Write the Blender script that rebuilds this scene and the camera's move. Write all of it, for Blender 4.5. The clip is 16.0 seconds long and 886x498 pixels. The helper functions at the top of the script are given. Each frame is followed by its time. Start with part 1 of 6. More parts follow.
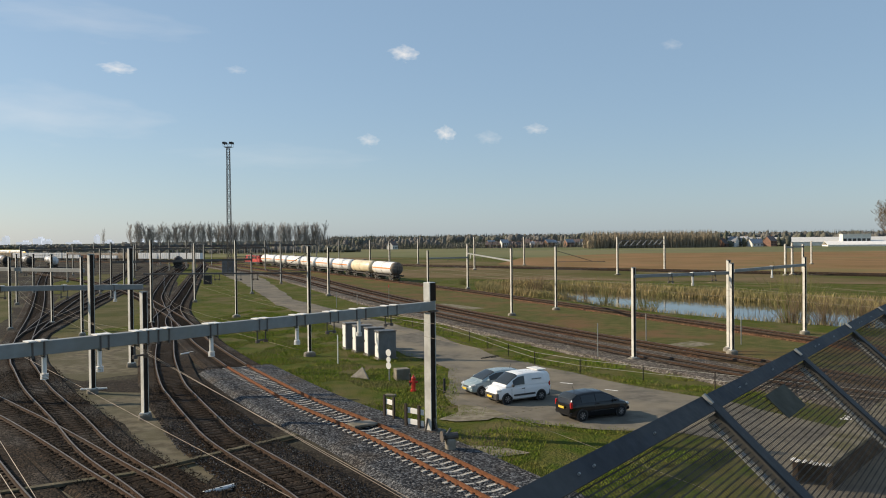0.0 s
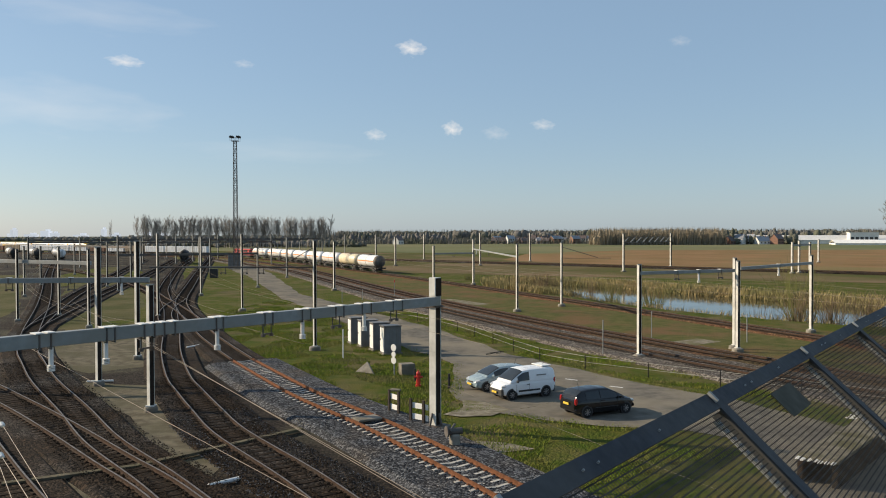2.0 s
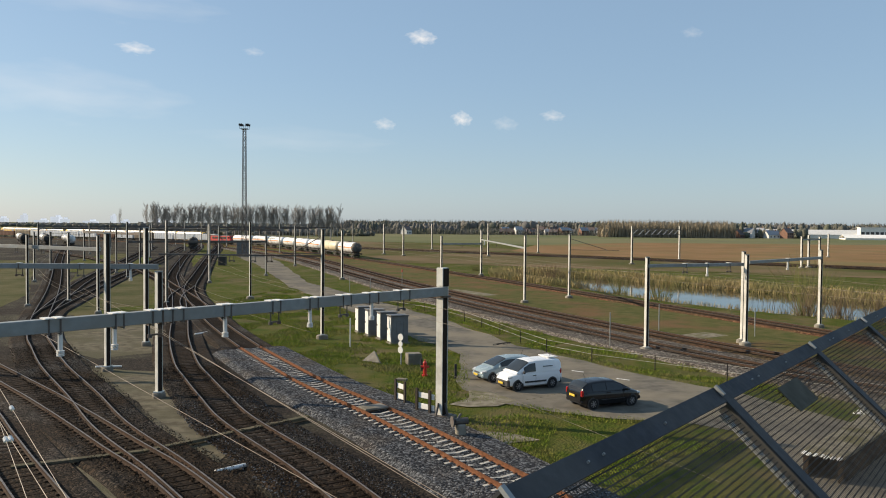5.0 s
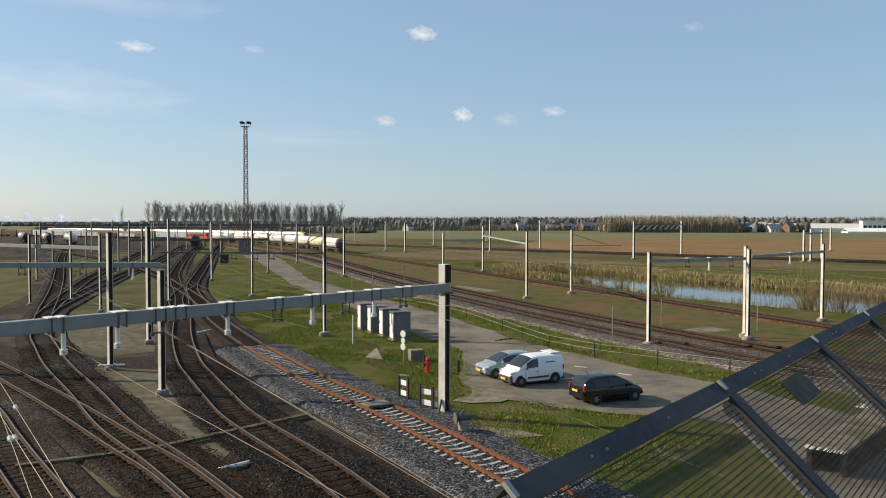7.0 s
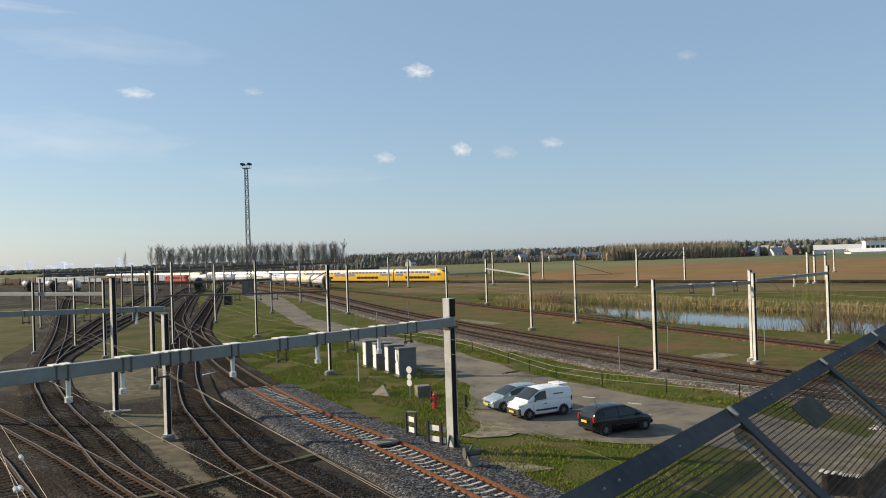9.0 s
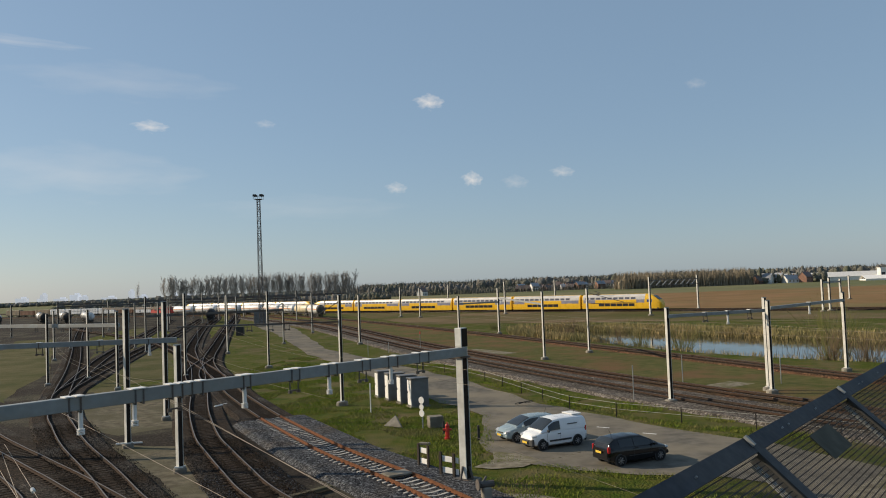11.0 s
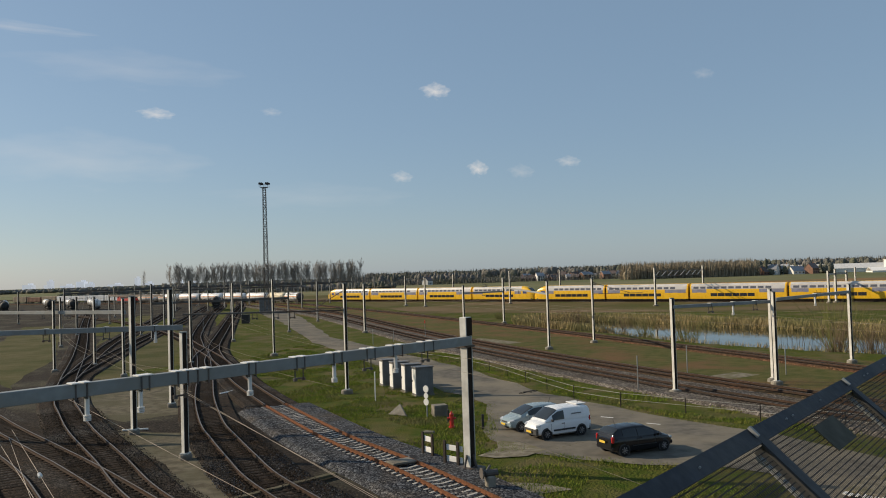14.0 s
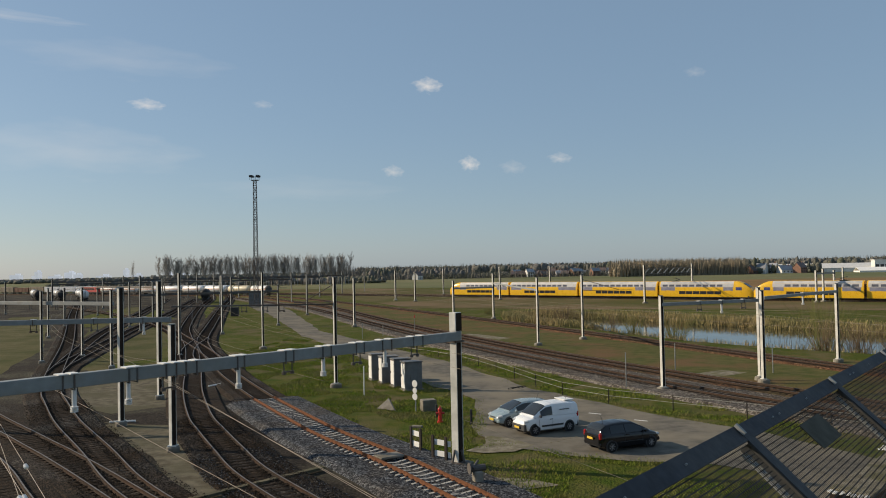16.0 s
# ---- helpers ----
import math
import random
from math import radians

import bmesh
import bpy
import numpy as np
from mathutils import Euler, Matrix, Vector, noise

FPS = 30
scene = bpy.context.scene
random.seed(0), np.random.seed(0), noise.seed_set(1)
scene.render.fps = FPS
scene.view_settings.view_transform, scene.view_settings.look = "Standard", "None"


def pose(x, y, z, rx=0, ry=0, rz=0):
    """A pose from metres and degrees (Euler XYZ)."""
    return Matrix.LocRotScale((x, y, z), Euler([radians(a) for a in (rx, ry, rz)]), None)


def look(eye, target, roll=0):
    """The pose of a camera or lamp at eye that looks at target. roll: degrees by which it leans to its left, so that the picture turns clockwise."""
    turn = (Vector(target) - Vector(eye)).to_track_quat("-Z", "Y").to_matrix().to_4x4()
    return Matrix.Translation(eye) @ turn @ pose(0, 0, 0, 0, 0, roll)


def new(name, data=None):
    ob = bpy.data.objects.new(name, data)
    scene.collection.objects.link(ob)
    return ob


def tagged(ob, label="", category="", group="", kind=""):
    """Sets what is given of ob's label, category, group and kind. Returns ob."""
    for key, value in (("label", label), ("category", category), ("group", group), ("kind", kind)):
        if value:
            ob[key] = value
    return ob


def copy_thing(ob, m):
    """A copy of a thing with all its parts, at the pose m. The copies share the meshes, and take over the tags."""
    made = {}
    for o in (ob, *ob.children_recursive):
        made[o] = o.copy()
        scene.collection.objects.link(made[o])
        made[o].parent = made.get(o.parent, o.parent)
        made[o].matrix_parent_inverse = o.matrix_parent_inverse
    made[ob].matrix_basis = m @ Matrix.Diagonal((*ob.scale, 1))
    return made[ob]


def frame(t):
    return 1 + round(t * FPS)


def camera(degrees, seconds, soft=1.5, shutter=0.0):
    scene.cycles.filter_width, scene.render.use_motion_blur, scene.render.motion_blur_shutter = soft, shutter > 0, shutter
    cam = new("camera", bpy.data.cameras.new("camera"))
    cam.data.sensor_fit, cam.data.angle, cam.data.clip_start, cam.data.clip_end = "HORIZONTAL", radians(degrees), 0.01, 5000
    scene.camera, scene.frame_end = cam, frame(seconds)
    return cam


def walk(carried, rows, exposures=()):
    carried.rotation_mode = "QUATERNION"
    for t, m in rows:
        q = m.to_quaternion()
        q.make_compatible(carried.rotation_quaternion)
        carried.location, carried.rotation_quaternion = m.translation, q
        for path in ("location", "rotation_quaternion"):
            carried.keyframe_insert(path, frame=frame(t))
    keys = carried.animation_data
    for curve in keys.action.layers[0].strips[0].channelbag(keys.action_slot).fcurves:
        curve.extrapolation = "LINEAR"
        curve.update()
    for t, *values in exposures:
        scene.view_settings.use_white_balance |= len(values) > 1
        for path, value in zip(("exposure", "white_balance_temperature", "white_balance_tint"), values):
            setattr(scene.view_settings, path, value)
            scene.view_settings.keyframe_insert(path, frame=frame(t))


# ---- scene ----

# ---------------------------------------------------------------- camera
EYE = (0.0, 0.0, 9.9)
cam = camera(58.5, 16.0, soft=1.0)


def aim(yaw, pitch, lean):
    """Yaw to the right, pitch up, lean by which the horizon rises to the right; degrees."""
    y, p = radians(yaw), radians(pitch)
    way = Vector((math.sin(y) * math.cos(p), math.cos(y) * math.cos(p), math.sin(p)))
    return look(EYE, Vector(EYE) + way, -lean)


VIEW = [
    (0.0, 0.001, -0.737, 0.552), (0.5, 0.112, -0.84, 0.614), (1.0, -0.088, -0.913, 0.503),
    (1.5, -0.219, -0.983, 0.366), (2.0, -0.424, -1.068, 0.126), (2.5, -0.61, -1.155, -0.108),
    (3.0, -0.652, -1.264, -0.204), (3.5, -0.83, -1.426, -0.52), (4.0, -0.913, -1.576, -0.792),
    (5.2, -1.02, -1.80, -0.45), (6.5, -1.083, -1.939, -0.106), (7.0, -1.132, -2.038, -0.125),
    (7.5, -1.204, -2.134, 0.218), (8.0, -1.242, -2.103, 0.905), (8.5, -1.285, -1.879, 1.429),
    (9.0, -1.295, 0.444, 1.8), (9.2, -1.33, 1.50, 1.90), (10.3, -1.8, 2.62, 2.1),
    (11.5, -2.233, 2.523, 2.177), (12.0, -2.416, 2.328, 2.099), (12.5, -2.509, 2.334, 1.935),
    (13.0, -2.56, 2.353, 1.641), (13.5, -2.543, 2.164, 1.591), (14.0, -2.465, 1.838, 1.818),
    (14.5, -2.394, 1.802, 1.603), (15.0, -2.246, 1.82, 1.404), (15.5, -2.111, 1.827, 1.243),
    (16.0, -1.785, 1.462, 1.151)]
walk(cam, [(t, aim(a, b, c)) for t, a, b, c in VIEW], [(0, 0.30), (4, 0.37), (7, 0.43), (8.5, 0.45), (9.2, 0.35), (11.5, 0.02), (16, -0.02)])

# ---------------------------------------------------------------- light
SUN_AZ, SUN_EL = 284.0, 25.0   # clockwise from +y, above the horizon
world = bpy.data.worlds.new("sky")
scene.world = world
world.use_nodes = True
wn = world.node_tree
sky = wn.nodes.new("ShaderNodeTexSky")
sky.sky_type, sky.sun_disc = "NISHITA", False
sky.sun_elevation, sky.sun_rotation = radians(SUN_EL), radians(SUN_AZ)
sky.air_density, sky.dust_density, sky.ozone_density = 1.0, 0.5, 1.4
haze = wn.nodes.new("ShaderNodeMix")   # thin even haze over the whole sky
haze.data_type = "RGBA"
haze.inputs[0].default_value = 0.54
haze.inputs[7].default_value = (2.85, 4.2, 5.8, 1)
wn.links.new(sky.outputs[0], haze.inputs[6])
wn.links.new(haze.outputs[2], wn.nodes["Background"].inputs[0])
wn.nodes["Background"].inputs[1].default_value = 0.092
sun_data = bpy.data.lights.new("sun", "SUN")
sun_data.energy, sun_data.angle, sun_data.color = 5.0, radians(0.6), (1.0, 0.84, 0.62)
sun = new("sun", sun_data)
sa, se = radians(SUN_AZ), radians(SUN_EL)
SUN_WAY = Vector((math.sin(sa) * math.cos(se), math.cos(sa) * math.cos(se), math.sin(se)))
sun.matrix_world = look(SUN_WAY * 50, (0, 0, 0))

# ---------------------------------------------------------------- materials


def mat(name, c1, c2=None, rough=0.8, metal=0.0, scale=1.0, c3=None, scale2=0.15, bump=0.0, bscale=8.0, depth=0.02, spots=0.5, coord="Object", per=0.0):
    """Two colours mixed by grain, a third by large patches, and a fine relief."""
    m = bpy.data.materials.new(name)
    m.use_nodes = True
    nt = m.node_tree
    nd, ln = nt.nodes, nt.links
    b = nd["Principled BSDF"]
    tc = nd.new("ShaderNodeTexCoord")
    c2 = c2 or tuple(v * 0.75 for v in c1)

    def noisy(s, lo, hi, detail=6):
        n = nd.new("ShaderNodeTexNoise")
        n.inputs["Scale"].default_value, n.inputs["Detail"].default_value = s, detail
        ln.new(tc.outputs[coord], n.inputs["Vector"])
        r = nd.new("ShaderNodeMapRange")
        r.inputs[1].default_value, r.inputs[2].default_value = lo, hi
        ln.new(n.outputs[0], r.inputs[0])
        return r.outputs[0]

    def mixed(f, a, bb):
        x = nd.new("ShaderNodeMix")
        x.data_type = "RGBA"
        for sock, v in ((x.inputs[0], f), (x.inputs[6], a), (x.inputs[7], bb)):
            if hasattr(v, "is_linked"):
                ln.new(v, sock)
            elif isinstance(v, tuple):
                sock.default_value = (*v, 1)
            else:
                sock.default_value = v
        return x.outputs[2]

    col = mixed(noisy(scale, 0.35, 0.65), c1, c2)
    if c3:
        col = mixed(noisy(scale2, spots - 0.08, spots + 0.12), col, c3)
    if per:
        oi = nd.new("ShaderNodeObjectInfo")
        mr = nd.new("ShaderNodeMapRange")
        mr.inputs[3].default_value, mr.inputs[4].default_value = 1 - per, 1 + per
        ln.new(oi.outputs["Random"], mr.inputs[0])
        vm = nd.new("ShaderNodeVectorMath")
        vm.operation = "SCALE"
        ln.new(col, vm.inputs[0])
        ln.new(mr.outputs[0], vm.inputs["Scale"])
        col = vm.outputs[0]
    ln.new(col, b.inputs["Base Color"])
    rr = nd.new("ShaderNodeMapRange")
    rr.inputs[3].default_value, rr.inputs[4].default_value = max(0.02, rough - 0.08), min(1, rough + 0.08)
    ln.new(noisy(scale * 2.3, 0.3, 0.7, 3), rr.inputs[0])
    ln.new(rr.outputs[0], b.inputs["Roughness"])
    b.inputs["Metallic"].default_value = metal
    if rough >= 0.84:
        b.inputs["Specular IOR Level"].default_value = 0.06
    if bump:
        bn = nd.new("ShaderNodeBump")
        bn.inputs["Strength"].default_value, bn.inputs["Distance"].default_value = bump, depth
        ln.new(noisy(bscale, 0.25, 0.75, 8), bn.inputs["Height"])
        ln.new(bn.outputs[0], b.inputs["Normal"])
    return m


def pebbles(name, dark, light, dark2, light2, scale, patch=0.3, spots=0.5, soft=0.12, bump=0.9, fine=0.5):
    """Loose stones: each cell has a tone of its own, in two kinds of stone that lie in patches."""
    m = bpy.data.materials.new(name)
    m.use_nodes = True
    nd, ln = m.node_tree.nodes, m.node_tree.links
    b = nd["Principled BSDF"]
    tc = nd.new("ShaderNodeTexCoord")
    vo = nd.new("ShaderNodeTexVoronoi")
    vo.inputs["Scale"].default_value = scale
    ln.new(tc.outputs["Object"], vo.inputs["Vector"])
    sep = nd.new("ShaderNodeSeparateColor")
    ln.new(vo.outputs["Color"], sep.inputs[0])

    def mix(f, a, c):
        x = nd.new("ShaderNodeMix")
        x.data_type = "RGBA"
        ln.new(f, x.inputs[0])
        for sock, v in ((x.inputs[6], a), (x.inputs[7], c)):
            if isinstance(v, tuple):
                sock.default_value = (*v, 1)
            else:
                ln.new(v, sock)
        return x.outputs[2]

    def cloudy(sc, lo, hi, detail=5):
        n = nd.new("ShaderNodeTexNoise")
        n.inputs["Scale"].default_value, n.inputs["Detail"].default_value = sc, detail
        ln.new(tc.outputs["Object"], n.inputs["Vector"])
        r = nd.new("ShaderNodeMapRange")
        r.inputs[1].default_value, r.inputs[2].default_value = lo, hi
        ln.new(n.outputs[0], r.inputs[0])
        return r.outputs[0]

    pw = nd.new("ShaderNodeMath")
    pw.operation = "POWER"
    pw.inputs[1].default_value = 1.0 / fine
    ln.new(sep.outputs[0], pw.inputs[0])
    col = mix(cloudy(patch, spots - soft, spots + soft), mix(pw.outputs[0], dark, light), mix(pw.outputs[0], dark2, light2))
    ln.new(mix(cloudy(patch * 5, 0.35, 0.75), col, mix(sep.outputs[1], dark, col)), b.inputs["Base Color"])
    b.inputs["Roughness"].default_value = 0.92
    b.inputs["Specular IOR Level"].default_value = 0.1
    inv = nd.new("ShaderNodeMath")
    inv.operation = "SUBTRACT"
    inv.inputs[0].default_value = 1.0
    ln.new(vo.outputs["Distance"], inv.inputs[1])
    bn = nd.new("ShaderNodeBump")
    bn.inputs["Strength"].default_value, bn.inputs["Distance"].default_value = bump, 0.6 / scale
    ln.new(inv.outputs[0], bn.inputs["Height"])
    ln.new(bn.outputs[0], b.inputs["Normal"])
    return m


GRASS = mat("grass", (0.050, 0.076, 0.009), (0.095, 0.092, 0.020), 0.95, scale=0.9, c3=(0.135, 0.108, 0.052), scale2=0.2, spots=0.55, bump=0.9, bscale=7, depth=0.10)
MEADOW = mat("meadow", (0.068, 0.080, 0.019), (0.104, 0.084, 0.034), 0.95, scale=0.10, c3=(0.168, 0.120, 0.068), scale2=0.03, spots=0.5, bump=0.8, bscale=3, depth=0.1)
SOIL = mat("tilled_soil", (0.25, 0.15, 0.075), (0.185, 0.118, 0.052), 0.95, scale=0.05, c3=(0.165, 0.145, 0.062), scale2=0.014, spots=0.60, bump=0.7, bscale=1.5, depth=0.15)
FURROW = mat("dark_furrow_soil", (0.095, 0.062, 0.036), (0.125, 0.08, 0.045), 0.95, scale=0.2)
OLIVE = mat("olive_dry_grass", (0.090, 0.082, 0.034), (0.118, 0.102, 0.052), 0.95, scale=0.5, c3=(0.064, 0.068, 0.022), scale2=0.12, spots=0.52, bump=0.8, bscale=6, depth=0.06)
YARD = pebbles("yard_dirt", (0.014, 0.011, 0.009), (0.060, 0.047, 0.034), (0.066, 0.060, 0.040), (0.120, 0.108, 0.074), 9.0, 0.10, 0.56, 0.08, 0.8)
BALLAST = pebbles("ballast_stone", (0.016, 0.017, 0.020), (0.215, 0.222, 0.235), (0.030, 0.024, 0.020), (0.22, 0.19, 0.16), 12.0, 0.35, 0.62, fine=0.4)
BALLAST_OLD = pebbles("old_ballast", (0.009, 0.007, 0.005), (0.066, 0.043, 0.027), (0.014, 0.013, 0.012), (0.15, 0.14, 0.13), 11.0, 0.16, 0.59)
RUSTBED = pebbles("rust_stained_bed", (0.060, 0.030, 0.016), (0.20, 0.105, 0.058), (0.05, 0.042, 0.02), (0.12, 0.10, 0.05), 5.0, 0.12, 0.58)
PALE_BALLAST = pebbles("pale_gravel", (0.050, 0.043, 0.036), (0.30, 0.265, 0.23), (0.04, 0.032, 0.024), (0.20, 0.16, 0.12), 8.0, 0.25, 0.56)
ROADM = mat("road_asphalt", (0.165, 0.150, 0.126), (0.105, 0.096, 0.080), 0.92, scale=1.3, c3=(0.205, 0.180, 0.138), scale2=0.22, bump=0.5, bscale=30, depth=0.01)
ROUGH = mat("rough_olive_ground", (0.120, 0.104, 0.040), (0.070, 0.080, 0.022), 0.95, scale=0.8, c3=(0.150, 0.092, 0.046), scale2=0.16, spots=0.54, bump=0.8, bscale=6, depth=0.08)
SANDY = mat("pale_sandy_ground", (0.170, 0.148, 0.105), (0.095, 0.083, 0.058), 0.95, scale=1.4, c3=(0.100, 0.092, 0.058), scale2=0.25, spots=0.53, bump=0.8, bscale=12, depth=0.05)
PALESAND = mat("dry_pale_sand", (0.275, 0.245, 0.185), (0.155, 0.135, 0.098), 0.95, scale=2.2, c3=(0.13, 0.12, 0.06), scale2=0.7, spots=0.56, bump=0.8, bscale=14, depth=0.04)
RUST = mat("rusty_rail", (0.190, 0.086, 0.046), (0.120, 0.054, 0.030), 0.85, 0.1, scale=6, bump=0.3, bscale=40)
RAILM = mat("worn_rail_head", (0.19, 0.165, 0.145), (0.115, 0.09, 0.073), 0.5, 0.3, scale=4, bump=0.2, bscale=40)
RAILSIDE = mat("rail_side_rust", (0.072, 0.046, 0.032), (0.046, 0.030, 0.022), 0.85, 0.0, scale=5, c3=(0.05, 0.038, 0.03), scale2=0.3, bump=0.3, bscale=40)
CONC = mat("concrete", (0.285, 0.262, 0.222), (0.215, 0.196, 0.165), 0.9, scale=3, c3=(0.165, 0.148, 0.118), scale2=0.8, bump=0.4, bscale=30, per=0.12)
CONC_W = mat("pale_concrete_sleeper", (0.448, 0.432, 0.400), (0.352, 0.336, 0.304), 0.9, scale=5, bump=0.4, bscale=30, per=0.12)
WOOD = mat("dark_sleeper_wood", (0.034, 0.024, 0.018), (0.019, 0.014, 0.010), 0.9, scale=5, bump=0.6, bscale=20, per=0.25)
STEEL = mat("galvanised_steel", (0.288, 0.304, 0.304), (0.232, 0.248, 0.248), 0.6, 0.1, scale=3, c3=(0.240, 0.240, 0.224), scale2=0.7, bump=0.1, bscale=20)
STEEL_W = mat("bright_galvanised_mast", (0.66, 0.65, 0.60), (0.55, 0.54, 0.50), 0.55, 0.0, scale=2.5, c3=(0.44, 0.43, 0.39), scale2=0.9, bump=0.1, bscale=20)
# brown base darkened to near black to carry the shade of off-sun faces
SHADE_DARK = mat("shade_dark_face", (0.034, 0.029, 0.025), (0.020, 0.017, 0.015), 0.85, 0.0, scale=3, c3=(0.045, 0.032, 0.024), scale2=0.6, bump=0.15, bscale=20)
STEEL_D = mat("weathered_steel", (0.136, 0.132, 0.128), (0.096, 0.092, 0.088), 0.7, 0.3, scale=3, c3=(0.112, 0.080, 0.060), scale2=0.6, bump=0.15, bscale=20)
DARK = mat("black_iron", (0.03, 0.03, 0.03), (0.045, 0.04, 0.035), 0.7, 0.2, scale=5)
WHITE = mat("white_paint", (0.78, 0.77, 0.74), (0.70, 0.69, 0.66), 0.5, scale=2, bump=0.05)
WIRE = mat("catenary_wire", (0.26, 0.22, 0.17), (0.18, 0.15, 0.12), 0.5, 0.3)
WATER = mat("pond_water", (0.02, 0.022, 0.014), (0.028, 0.026, 0.014), 0.03, scale=0.2, bump=0.025, bscale=0.9, depth=0.03)
YELLOW = mat("train_yellow", (0.80, 0.47, 0.02), (0.74, 0.42, 0.02), 0.30, scale=0.8, bump=0.02)
BLUE = mat("train_blue", (0.05, 0.07, 0.22), (0.04, 0.055, 0.17), 0.3, scale=1)
LILAC = mat("train_grey", (0.50, 0.485, 0.48), (0.42, 0.41, 0.41), 0.3, scale=1, c3=(0.56, 0.54, 0.53))
GLASSD = mat("dark_window_glass", (0.025, 0.028, 0.035), (0.035, 0.038, 0.045), 0.08, scale=2)
TANKW = mat("tank_white", (0.80, 0.80, 0.79), (0.72, 0.71, 0.69), 0.4, scale=0.5, c3=(0.66, 0.60, 0.52), scale2=0.25, spots=0.57, bump=0.04)
TANKC = mat("tank_cream", (0.74, 0.64, 0.44), (0.66, 0.56, 0.38), 0.45, scale=0.5, c3=(0.58, 0.48, 0.33), scale2=0.25, bump=0.04)
ORANGE = mat("orange_band", (0.72, 0.25, 0.05), (0.62, 0.22, 0.06), 0.5)
RED = mat("red_paint", (0.55, 0.035, 0.025), (0.45, 0.03, 0.02), 0.4, scale=2)

# ---------------------------------------------------------------- mesh tools


def box(bm, c, s, m=None):
    r = bmesh.ops.create_cube(bm, size=1.0)["verts"]
    t = Matrix.Translation(c) @ Matrix.Diagonal((*s, 1))
    bmesh.ops.transform(bm, matrix=(m @ t) if m else t, verts=r)
    return r


def bar(bm, p, q, w, h=None):
    """A square bar from p to q."""
    p, q = Vector(p), Vector(q)
    d = q - p
    rot = d.to_track_quat("X", "Z").to_matrix().to_4x4()
    return box(bm, (0, 0, 0), (d.length, w, h or w), Matrix.Translation((p + q) / 2) @ rot)


def rod(bm, p, q, r, r2=None, n=8):
    p, q = Vector(p), Vector(q)
    d = q - p
    rot = d.to_track_quat("Z", "Y").to_matrix().to_4x4()
    bmesh.ops.create_cone(bm, cap_ends=True, segments=n, radius1=r, radius2=r if r2 is None else r2, depth=d.length, matrix=Matrix.Translation((p + q) / 2) @ rot)


def part(name, bm, material, parent=None, label="", smooth=False, bevel=0.0):
    me = bpy.data.meshes.new(name)
    if bevel:
        bmesh.ops.bevel(bm, geom=bm.edges[:], offset=bevel, segments=1, affect="EDGES")
    bm.to_mesh(me)
    bm.free()
    for mm in (material if isinstance(material, (list, tuple)) else [material]):
        me.materials.append(mm)
    if smooth:
        me.shade_smooth()
        me.set_sharp_from_angle(angle=radians(40))
    ob = new(name, me)
    ob.parent = parent
    if label:
        ob["label"] = label
    return ob


def sheet(name, verts, faces, material, parent=None, smooth=False):
    me = bpy.data.meshes.new(name)
    me.from_pydata([tuple(v) for v in verts], [], faces)
    me.update()
    for mm in (material if isinstance(material, (list, tuple)) else [material]):
        me.materials.append(mm)
    if smooth:
        me.shade_smooth()
    ob = new(name, me)
    ob.parent = parent
    return ob


def thing(name, label, category, group="", m=None, kind=""):
    ob = new(name)
    if m is not None:
        ob.matrix_basis = m
    return tagged(ob, label, category, group, kind)


def spline(pts, step):
    """A smooth line through points of the plan, in even steps."""
    p = [Vector((*a, 0)) for a in pts]
    p = [2 * p[0] - p[1]] + p + [2 * p[-1] - p[-2]]
    fine = []
    for i in range(1, len(p) - 2):
        a, b, c, d = p[i - 1:i + 3]
        n = max(4, int((c - b).length / 0.5))
        for k in range(n):
            t = k / n
            fine.append(0.5 * (2 * b + (c - a) * t + (2 * a - 5 * b + 4 * c - d) * t * t + (3 * b - a - 3 * c + d) * t ** 3))
    fine.append(p[-2])
    out, left = [fine[0]], step
    for a, b in zip(fine, fine[1:]):
        d = (b - a).length
        while d >= left:
            a = a + (b - a) * (left / d)
            d -= left
            left = step
            out.append(a.copy())
        left -= d
    return out


def normals(line):
    res = []
    for i in range(len(line)):
        d = (line[min(i + 1, len(line) - 1)] - line[max(i - 1, 0)]).normalized()
        res.append((d, Vector((d.y, -d.x, 0))))
    return res


def swept(name, line, profile, material, parent=None, closed=True, smooth=False):
    """Sweep a profile of (across, up) along a plan line."""
    vs, fs, n = [], [], len(profile)
    for p, (d, s) in zip(line, normals(line)):
        vs += [p + s * u + Vector((0, 0, z)) for u, z in profile]
    for i in range(len(line) - 1):
        for k in range(n if closed else n - 1):
            a, b = i * n + k, i * n + (k + 1) % n
            fs.append((a, b, b + n, a + n))
    if closed:
        fs += [tuple(range(n - 1, -1, -1)), tuple(range(len(vs) - n, len(vs)))]
    return sheet(name, vs, fs, material, parent, smooth)



# ---------------------------------------------------------------- ground, water, roads
POND = [(11, 163), (11, 151), (12.8, 146), (18.4, 135.5), (22.5, 124), (26.4, 114.5), (30, 106.5), (33, 102), (37, 96.5), (42, 90.5), (48, 86), (58, 82), (75, 80),
        (88, 88), (76, 96), (59, 107), (52.5, 118.5), (46.5, 127), (39.5, 136.5), (33.5, 147), (27.5, 154), (21.5, 160), (15, 166)]


def inside(poly, x, y):
    c = False
    for (x1, y1), (x2, y2) in zip(poly, poly[1:] + poly[:1]):
        if (y1 > y) != (y2 > y) and x < (x2 - x1) * (y - y1) / (y2 - y1) + x1:
            c = not c
    return c


